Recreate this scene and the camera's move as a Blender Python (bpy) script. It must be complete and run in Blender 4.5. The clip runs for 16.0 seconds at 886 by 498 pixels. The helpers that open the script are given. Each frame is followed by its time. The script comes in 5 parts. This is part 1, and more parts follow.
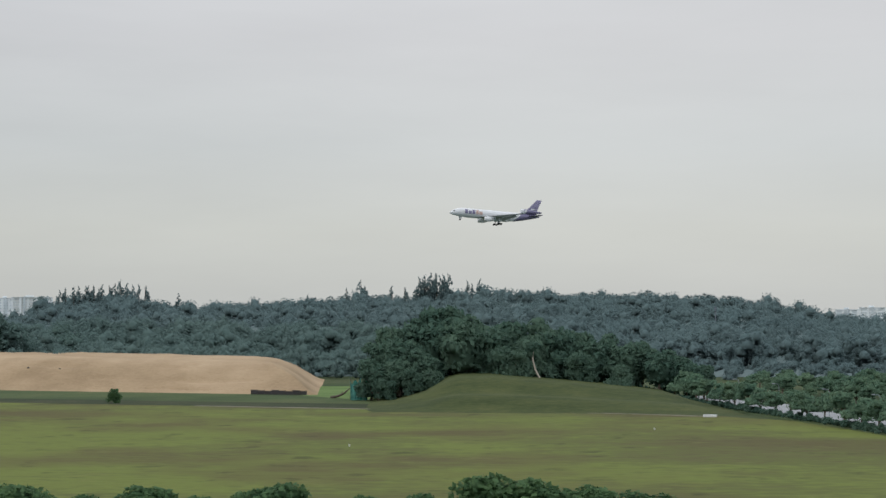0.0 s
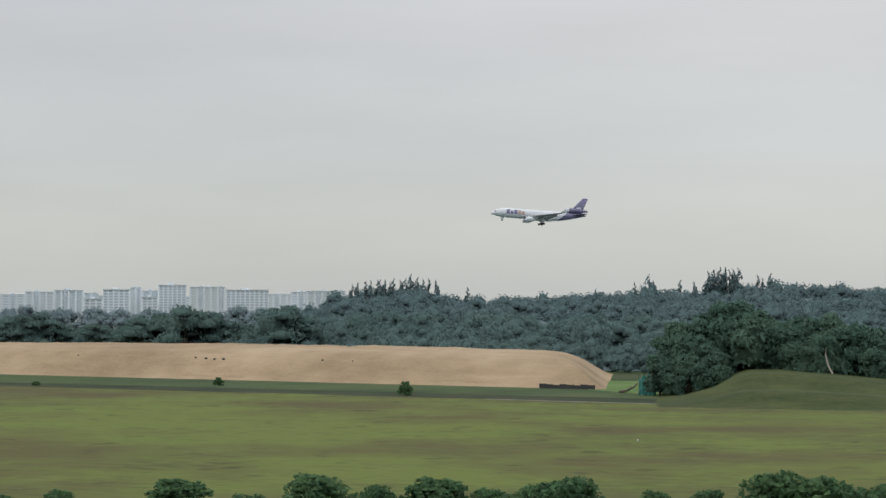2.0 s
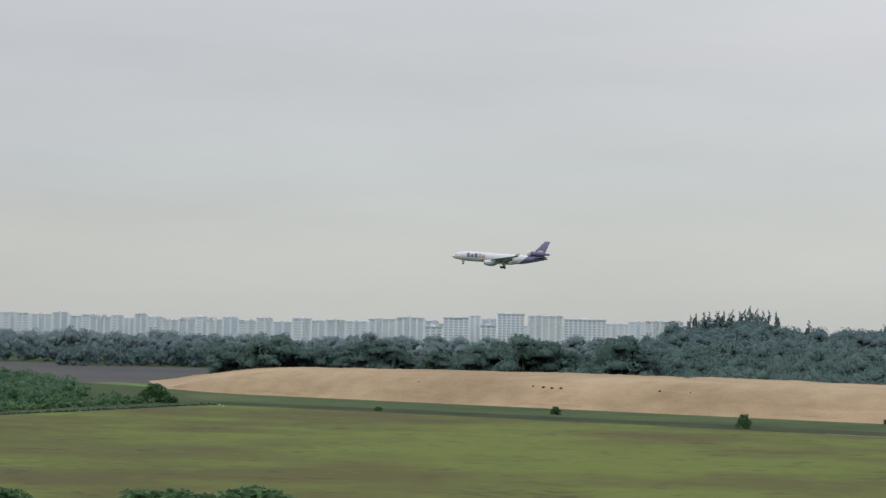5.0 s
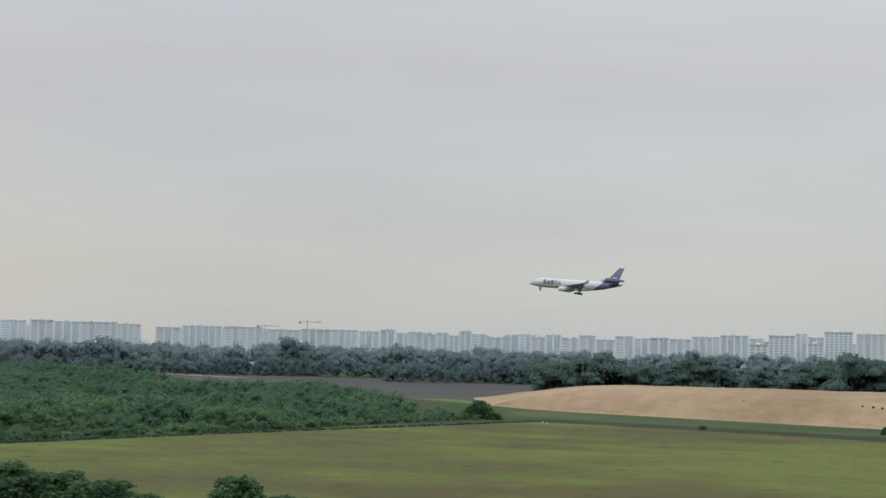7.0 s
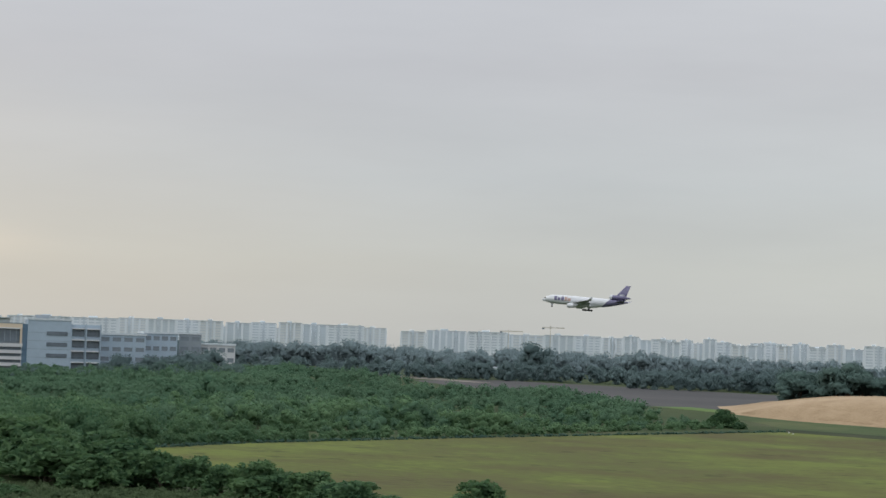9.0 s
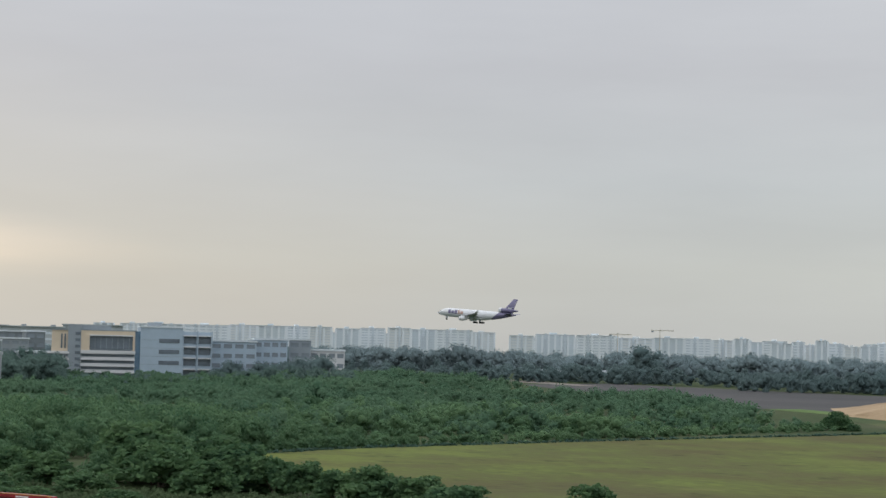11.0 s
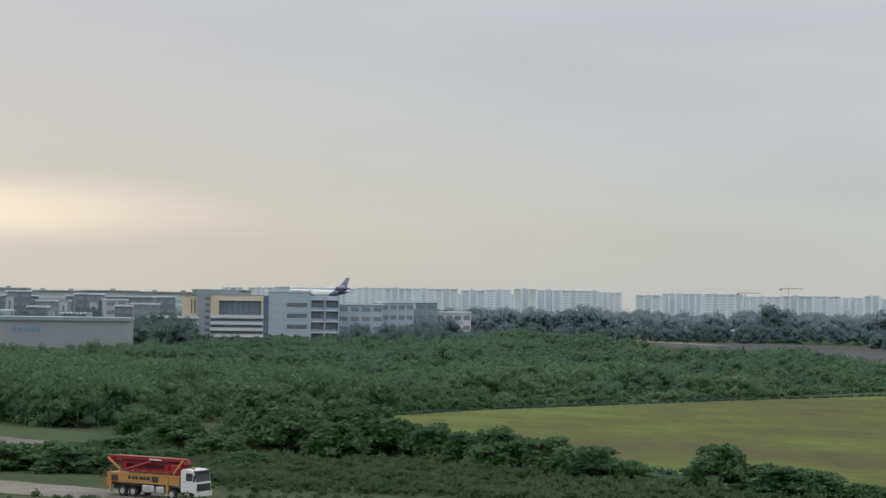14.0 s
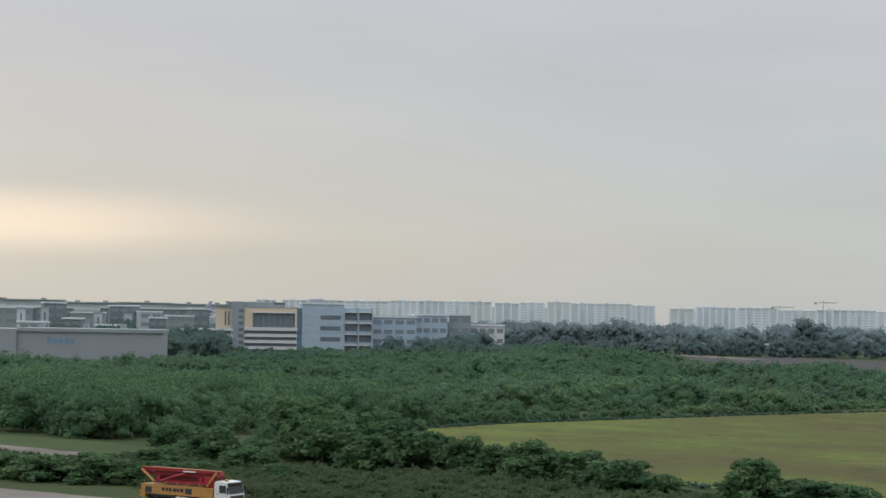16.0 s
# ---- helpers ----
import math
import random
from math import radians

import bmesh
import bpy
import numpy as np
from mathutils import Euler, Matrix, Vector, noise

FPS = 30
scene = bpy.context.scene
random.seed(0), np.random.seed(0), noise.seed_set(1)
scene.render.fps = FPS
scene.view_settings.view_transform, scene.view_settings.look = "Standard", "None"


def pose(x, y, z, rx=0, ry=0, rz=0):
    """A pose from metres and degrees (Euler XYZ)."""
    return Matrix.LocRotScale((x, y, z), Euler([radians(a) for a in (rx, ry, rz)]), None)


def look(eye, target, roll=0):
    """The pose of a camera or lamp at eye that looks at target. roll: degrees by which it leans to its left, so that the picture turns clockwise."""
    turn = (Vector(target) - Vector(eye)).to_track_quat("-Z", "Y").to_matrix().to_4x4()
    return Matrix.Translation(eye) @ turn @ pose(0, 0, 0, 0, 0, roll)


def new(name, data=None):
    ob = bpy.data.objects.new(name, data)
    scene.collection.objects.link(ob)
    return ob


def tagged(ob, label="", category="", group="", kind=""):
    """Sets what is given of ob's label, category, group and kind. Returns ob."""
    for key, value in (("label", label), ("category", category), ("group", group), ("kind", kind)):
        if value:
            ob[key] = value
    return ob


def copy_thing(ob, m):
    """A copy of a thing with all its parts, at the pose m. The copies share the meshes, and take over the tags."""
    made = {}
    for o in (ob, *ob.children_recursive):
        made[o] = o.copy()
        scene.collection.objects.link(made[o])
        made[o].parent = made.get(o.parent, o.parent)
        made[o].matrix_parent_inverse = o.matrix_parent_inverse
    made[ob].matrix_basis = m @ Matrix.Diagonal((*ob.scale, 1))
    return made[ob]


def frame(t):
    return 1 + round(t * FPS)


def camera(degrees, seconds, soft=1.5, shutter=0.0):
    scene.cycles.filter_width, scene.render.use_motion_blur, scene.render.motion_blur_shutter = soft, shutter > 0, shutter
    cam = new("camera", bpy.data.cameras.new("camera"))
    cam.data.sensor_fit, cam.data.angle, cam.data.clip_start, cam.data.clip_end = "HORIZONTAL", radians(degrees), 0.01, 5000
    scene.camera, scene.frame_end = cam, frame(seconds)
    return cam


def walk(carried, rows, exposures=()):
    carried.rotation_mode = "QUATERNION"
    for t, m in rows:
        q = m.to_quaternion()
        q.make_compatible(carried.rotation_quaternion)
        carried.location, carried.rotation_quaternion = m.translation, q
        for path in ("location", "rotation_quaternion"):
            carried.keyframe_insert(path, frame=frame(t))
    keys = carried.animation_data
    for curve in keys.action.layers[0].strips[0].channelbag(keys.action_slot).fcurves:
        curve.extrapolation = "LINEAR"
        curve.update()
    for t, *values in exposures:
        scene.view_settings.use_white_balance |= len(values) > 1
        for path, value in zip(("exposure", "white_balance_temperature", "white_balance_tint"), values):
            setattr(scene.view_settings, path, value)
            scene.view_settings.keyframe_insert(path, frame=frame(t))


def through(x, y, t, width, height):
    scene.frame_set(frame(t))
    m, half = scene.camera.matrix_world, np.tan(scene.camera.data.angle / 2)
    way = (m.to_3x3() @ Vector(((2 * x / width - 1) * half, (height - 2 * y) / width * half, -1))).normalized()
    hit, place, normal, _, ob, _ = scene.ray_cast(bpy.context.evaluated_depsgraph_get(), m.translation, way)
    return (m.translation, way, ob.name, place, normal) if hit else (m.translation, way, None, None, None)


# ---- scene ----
# The camera stands on an upper floor of a building and pans after the landing aeroplane.
EYE = 17.0
cam = camera(27.11, 16.0, soft=1.5)
CAMERA = [
    (0, 0.000, 2.020, 0.000), (0.5, 3.835, 1.396, 0.183), (1, 6.846, 1.419, 0.530), (1.5, 7.916, 1.767, 0.234),
    (2, 8.963, 1.829, -0.167), (2.5, 10.300, 1.639, -0.241), (3, 11.527, 1.458, -0.326), (3.5, 13.293, 1.595, -0.773),
    (4, 15.838, 1.968, -0.994), (4.2, 16.820, 2.131, -1.091), (6.3, 23.542, 3.510, 0.003), (6.5, 24.714, 3.532, 0.019),
    (7, 29.527, 3.034, -1.146), (7.5, 33.527, 2.504, -1.864), (8, 34.695, 2.768, -1.730), (8.5, 35.974, 2.965, -1.732),
    (10.8, 40.051, 3.001, -1.688), (11, 40.488, 3.056, -1.416), (11.5, 42.036, 3.123, -1.115), (12, 43.391, 2.800, -1.125),
    (12.5, 43.925, 2.517, -1.415), (13, 44.238, 2.383, -1.325), (13.5, 44.235, 1.927, -0.812), (14, 44.360, 1.784, -0.772),
    (14.5, 44.541, 1.863, -0.803), (15, 44.894, 1.988, -0.919), (15.5, 45.046, 2.036, -0.906), (16, 45.414, 2.172, -0.945),
]
walk(cam, [(t, pose(0, 0, EYE, 0, 0, yaw) @ pose(0, 0, 0, 90 + pitch) @ pose(0, 0, 0, 0, 0, -roll)) for t, yaw, pitch, roll in CAMERA])


# ---- sky and sun ----
def make_world():
    w = bpy.data.worlds.new("overcast_sky")
    w.use_nodes = True
    nt = w.node_tree
    N, L = nt.nodes, nt.links
    N.clear()
    out, bg = N.new("ShaderNodeOutputWorld"), N.new("ShaderNodeBackground")
    L.new(bg.outputs[0], out.inputs[0])
    tc = N.new("ShaderNodeTexCoord")
    sep = N.new("ShaderNodeSeparateXYZ")
    L.new(tc.outputs["Generated"], sep.inputs[0])

    # cloud cover by height: bright zenith, grey middle, warm pale horizon
    ramp = N.new("ShaderNodeValToRGB")
    L.new(sep.outputs["Z"], ramp.inputs[0])
    stops = [(0.0, (0.50, 0.515, 0.505)), (0.045, (0.55, 0.565, 0.54)), (0.09, (0.545, 0.57, 0.575)), (0.15, (0.565, 0.575, 0.592)),
             (0.2, (0.59, 0.605, 0.63)), (0.33, (1.0, 1.04, 1.10)), (1.0, (1.19, 1.25, 1.34))]
    el = ramp.color_ramp.elements
    while len(el) < len(stops):
        el.new(0.5)
    for e, (p, c) in zip(el, stops):
        e.position, e.color = p, (*c, 1)

    # long soft cloud bands
    mp = N.new("ShaderNodeMapping")
    mp.inputs["Scale"].default_value = (2.0, 2.0, 11.0)
    L.new(tc.outputs["Generated"], mp.inputs[0])
    nz = N.new("ShaderNodeTexNoise")
    nz.inputs["Scale"].default_value, nz.inputs["Detail"].default_value, nz.inputs["Roughness"].default_value = 2.2, 5, 0.55
    L.new(mp.outputs[0], nz.inputs[0])
    mr = N.new("ShaderNodeMapRange")
    mr.inputs[1].default_value, mr.inputs[2].default_value, mr.inputs[3].default_value, mr.inputs[4].default_value = 0.3, 0.7, 0.965, 1.035
    L.new(nz.outputs[0], mr.inputs[0])
    mul = N.new("ShaderNodeVectorMath")
    mul.operation = "SCALE"
    L.new(ramp.outputs[0], mul.inputs[0])
    L.new(mr.outputs[0], mul.inputs["Scale"])

    # the low sun glows through a gap in the cloud towards the west
    def glow(az, height, spread, flat, colour, strength):
        d = N.new("ShaderNodeVectorMath")
        d.operation = "DISTANCE"
        m2 = N.new("ShaderNodeMapping")
        m2.inputs["Scale"].default_value = (1, 1, flat)
        L.new(tc.outputs["Generated"], m2.inputs[0])
        wob = N.new("ShaderNodeVectorMath")
        wob.operation = "MULTIPLY_ADD"
        L.new(nz.outputs["Color"], wob.inputs[0])
        wob.inputs[1].default_value = (0.12, 0.12, 0.16)
        L.new(m2.outputs[0], wob.inputs[2])
        L.new(wob.outputs[0], d.inputs[0])
        a = radians(az)
        d.inputs[1].default_value = (-math.sin(a) + 0.06, math.cos(a) + 0.06, height * flat + 0.08)
        r = N.new("ShaderNodeMapRange")
        r.interpolation_type = "SMOOTHERSTEP"
        r.inputs[1].default_value, r.inputs[2].default_value, r.inputs[3].default_value, r.inputs[4].default_value = spread, 0.0, 0.0, strength
        L.new(d.outputs["Value"], r.inputs[0])
        c = N.new("ShaderNodeVectorMath")
        c.operation = "SCALE"
        c.inputs[0].default_value = colour
        L.new(r.outputs[0], c.inputs["Scale"])
        return c

    total = mul
    for args in ((61.5, 0.049, 0.26, 9.5, (0.33, 0.21, 0.11), 0.95), (60, 0.05, 0.55, 3.5, (0.07, 0.025, -0.02), 1.0), (44, 0.17, 0.6, 1.5, (-0.055, -0.055, -0.045), 1.0), (-8, 0.17, 0.5, 1.5, (0.06, 0.055, 0.05), 1.0)):
        g = glow(*args)
        s = N.new("ShaderNodeVectorMath")
        s.operation = "ADD"
        L.new(total.outputs[0], s.inputs[0])
        L.new(g.outputs[0], s.inputs[1])
        total = s

    # a little clear-sky light through the thin cover
    sky = N.new("ShaderNodeTexSky")
    sky.sky_type, sky.sun_disc = "NISHITA", False
    sky.sun_elevation, sky.sun_rotation = radians(32), radians(-70)
    sc = N.new("ShaderNodeVectorMath")
    sc.operation = "SCALE"
    sc.inputs["Scale"].default_value = 0.004
    L.new(sky.outputs[0], sc.inputs[0])
    s = N.new("ShaderNodeVectorMath")
    s.operation = "ADD"
    L.new(total.outputs[0], s.inputs[0])
    L.new(sc.outputs[0], s.inputs[1])
    L.new(s.outputs[0], bg.inputs[0])
    bg.inputs[1].default_value = 1.0
    scene.world = w


make_world()
sun = new("sun", bpy.data.lights.new("sun", "SUN"))
sun.data.energy, sun.data.angle, sun.data.color = 0.6, radians(25), (1.0, 0.93, 0.83)
sun.matrix_world = look((-90, -20, 80), (0, 30, 0))


# ---- materials ----
def mat(name):
    m = bpy.data.materials.new(name)
    m.use_nodes = True
    return m, m.node_tree.nodes, m.node_tree.links, m.node_tree.nodes["Principled BSDF"]


def plain(name, colour, rough=0.6, metal=0.0, vary=0.12, scale=1.5, bump=0.0, streak=False):
    """Painted, plastic or metal surface with slight stains at two scales."""
    m, N, L, b = mat(name)
    tc = N.new("ShaderNodeTexCoord")
    n1, n2 = N.new("ShaderNodeTexNoise"), N.new("ShaderNodeTexNoise")
    n1.inputs["Scale"].default_value, n1.inputs["Detail"].default_value = scale, 6
    n2.inputs["Scale"].default_value, n2.inputs["Detail"].default_value = scale * 0.12, 3
    src = tc.outputs["Object"]
    if streak:
        mp = N.new("ShaderNodeMapping")
        mp.inputs["Scale"].default_value = (1, 1, 0.12)
        L.new(src, mp.inputs[0])
        src = mp.outputs[0]
    L.new(src, n1.inputs[0])
    L.new(src, n2.inputs[0])
    ad = N.new("ShaderNodeMath")
    L.new(n1.outputs[0], ad.inputs[0])
    L.new(n2.outputs[0], ad.inputs[1])
    mr = N.new("ShaderNodeMapRange")
    mr.inputs[1].default_value, mr.inputs[2].default_value, mr.inputs[3].default_value, mr.inputs[4].default_value = 0.6, 1.4, 1 - vary, 1 + vary
    L.new(ad.outputs[0], mr.inputs[0])
    sc = N.new("ShaderNodeVectorMath")
    sc.operation = "SCALE"
    sc.inputs[0].default_value = colour
    L.new(mr.outputs[0], sc.inputs["Scale"])
    L.new(sc.outputs[0], b.inputs["Base Color"])
    b.inputs["Roughness"].default_value, b.inputs["Metallic"].default_value = rough, metal
    if bump:
        bp = N.new("ShaderNodeBump")
        bp.inputs["Strength"].default_value, bp.inputs["Distance"].default_value = bump, 0.05
        L.new(n1.outputs[0], bp.inputs["Height"])
        L.new(bp.outputs[0], b.inputs["Normal"])
    return m


def foliage(name, dark, light, scale=0.35, through=0.25, gloss=0.08, soft=0.0, speckle=0.35):
    """Leaves: colour drifts from clump to clump, leaf to leaf and tree to tree; some light passes through.
    soft: how far shading normals tilt to the sky, evening out shade as haze would."""
    m, N, L, b = mat(name)
    tc, info, geo = N.new("ShaderNodeTexCoord"), N.new("ShaderNodeObjectInfo"), N.new("ShaderNodeNewGeometry")
    nz = N.new("ShaderNodeTexNoise")
    nz.inputs["Scale"].default_value, nz.inputs["Detail"].default_value = scale, 4
    L.new(tc.outputs["Object"], nz.inputs[0])

    def weigh(sock, w, plus=None):
        n = N.new("ShaderNodeMath")
        n.operation = "MULTIPLY_ADD"
        L.new(sock, n.inputs[0])
        n.inputs[1].default_value = w
        if plus is None:
            n.inputs[2].default_value = 0
        else:
            L.new(plus.outputs[0], n.inputs[2])
        return n

    a = weigh(nz.outputs[0], 1.3)
    a = weigh(geo.outputs["Random Per Island"], speckle, a)
    a = weigh(info.outputs["Random"], 0.35, a)
    mr = N.new("ShaderNodeMapRange")
    mr.inputs[1].default_value, mr.inputs[2].default_value = 0.55, 1.45
    L.new(a.outputs[0], mr.inputs[0])
    mix = N.new("ShaderNodeMix")
    mix.data_type = "RGBA"
    mix.inputs[6].default_value, mix.inputs[7].default_value = (*dark, 1), (*light, 1)
    L.new(mr.outputs[0], mix.inputs[0])
    L.new(mix.outputs[2], b.inputs["Base Color"])
    b.inputs["Roughness"].default_value = 0.75
    b.inputs["Specular IOR Level"].default_value = gloss
    tr = N.new("ShaderNodeBsdfTranslucent")
    L.new(mix.outputs[2], tr.inputs[0])
    if soft:
        for target, sign in ((b, 1), (tr, -1)):
            lean, unit = N.new("ShaderNodeVectorMath"), N.new("ShaderNodeVectorMath")
            lean.operation, unit.operation = "MULTIPLY_ADD", "NORMALIZE"
            L.new(geo.outputs["Normal"], lean.inputs[0])
            lean.inputs[1].default_value, lean.inputs[2].default_value = (1 - soft,) * 3, (0, 0, sign * soft)
            L.new(lean.outputs[0], unit.inputs[0])
            L.new(unit.outputs[0], target.inputs["Normal"])
    ms = N.new("ShaderNodeMixShader")
    ms.inputs[0].default_value = through
    out = N["Material Output"]
    L.new(b.outputs[0], ms.inputs[1])
    L.new(tr.outputs[0], ms.inputs[2])
    L.new(ms.outputs[0], out.inputs[0])
    return m


def terrain(name, stops, stretch=(1, 1, 1), scales=(0.02, 0.12, 1.2), rough=0.95, bump=0.4, turn=0.0, weights=(0.55, 0.3, 0.15), span=(0.36, 0.64), worn=None):
    """Ground cover: three scales of noise through one ramp of colours."""
    m, N, L, b = mat(name)
    tc, mp = N.new("ShaderNodeTexCoord"), N.new("ShaderNodeMapping")
    mp.inputs["Scale"].default_value = stretch
    mp.inputs["Rotation"].default_value = (0, 0, radians(turn))
    L.new(tc.outputs["Object"], mp.inputs[0])
    acc = None
    for s, wt in zip(scales, weights):
        nz = N.new("ShaderNodeTexNoise")
        nz.inputs["Scale"].default_value, nz.inputs["Detail"].default_value, nz.inputs["Roughness"].default_value = s, 4, 0.5
        L.new(mp.outputs[0], nz.inputs[0])
        k = N.new("ShaderNodeMath")
        k.operation = "MULTIPLY_ADD"
        L.new(nz.outputs[0], k.inputs[0])
        k.inputs[1].default_value = wt
        if acc:
            L.new(acc.outputs[0], k.inputs[2])
        else:
            k.inputs[2].default_value = 0
        acc = k
    mr = N.new("ShaderNodeMapRange")
    mr.inputs[1].default_value, mr.inputs[2].default_value = span
    L.new(acc.outputs[0], mr.inputs[0])
    ramp = N.new("ShaderNodeValToRGB")
    el = ramp.color_ramp.elements
    while len(el) < len(stops):
        el.new(0.5)
    for e, (p, c) in zip(el, stops):
        e.position, e.color = p, (*c, 1)
    L.new(mr.outputs[0], ramp.inputs[0])
    cover = ramp.outputs[0]
    for colour, size, low, high, most in worn or ():
        wn, wr, wm = N.new("ShaderNodeTexNoise"), N.new("ShaderNodeMapRange"), N.new("ShaderNodeMix")
        wn.inputs["Scale"].default_value, wn.inputs["Detail"].default_value, wn.inputs["Roughness"].default_value = size, 5, 0.6
        L.new(tc.outputs["Object"], wn.inputs[0])
        wr.inputs[1].default_value, wr.inputs[2].default_value, wr.inputs[4].default_value = low, high, most
        L.new(wn.outputs[0], wr.inputs[0])
        wm.data_type = "RGBA"
        wm.inputs[7].default_value = (*colour, 1)
        L.new(wr.outputs[0], wm.inputs[0])
        L.new(cover, wm.inputs[6])
        cover = wm.outputs[2]
    L.new(cover, b.inputs["Base Color"])
    b.inputs["Roughness"].default_value = rough
    b.inputs["Specular IOR Level"].default_value = 0.1
    bp = N.new("ShaderNodeBump")
    bp.inputs["Strength"].default_value, bp.inputs["Distance"].default_value = bump, 0.3
    L.new(nz.outputs[0], bp.inputs["Height"])
    L.new(bp.outputs[0], b.inputs["Normal"])
    return m


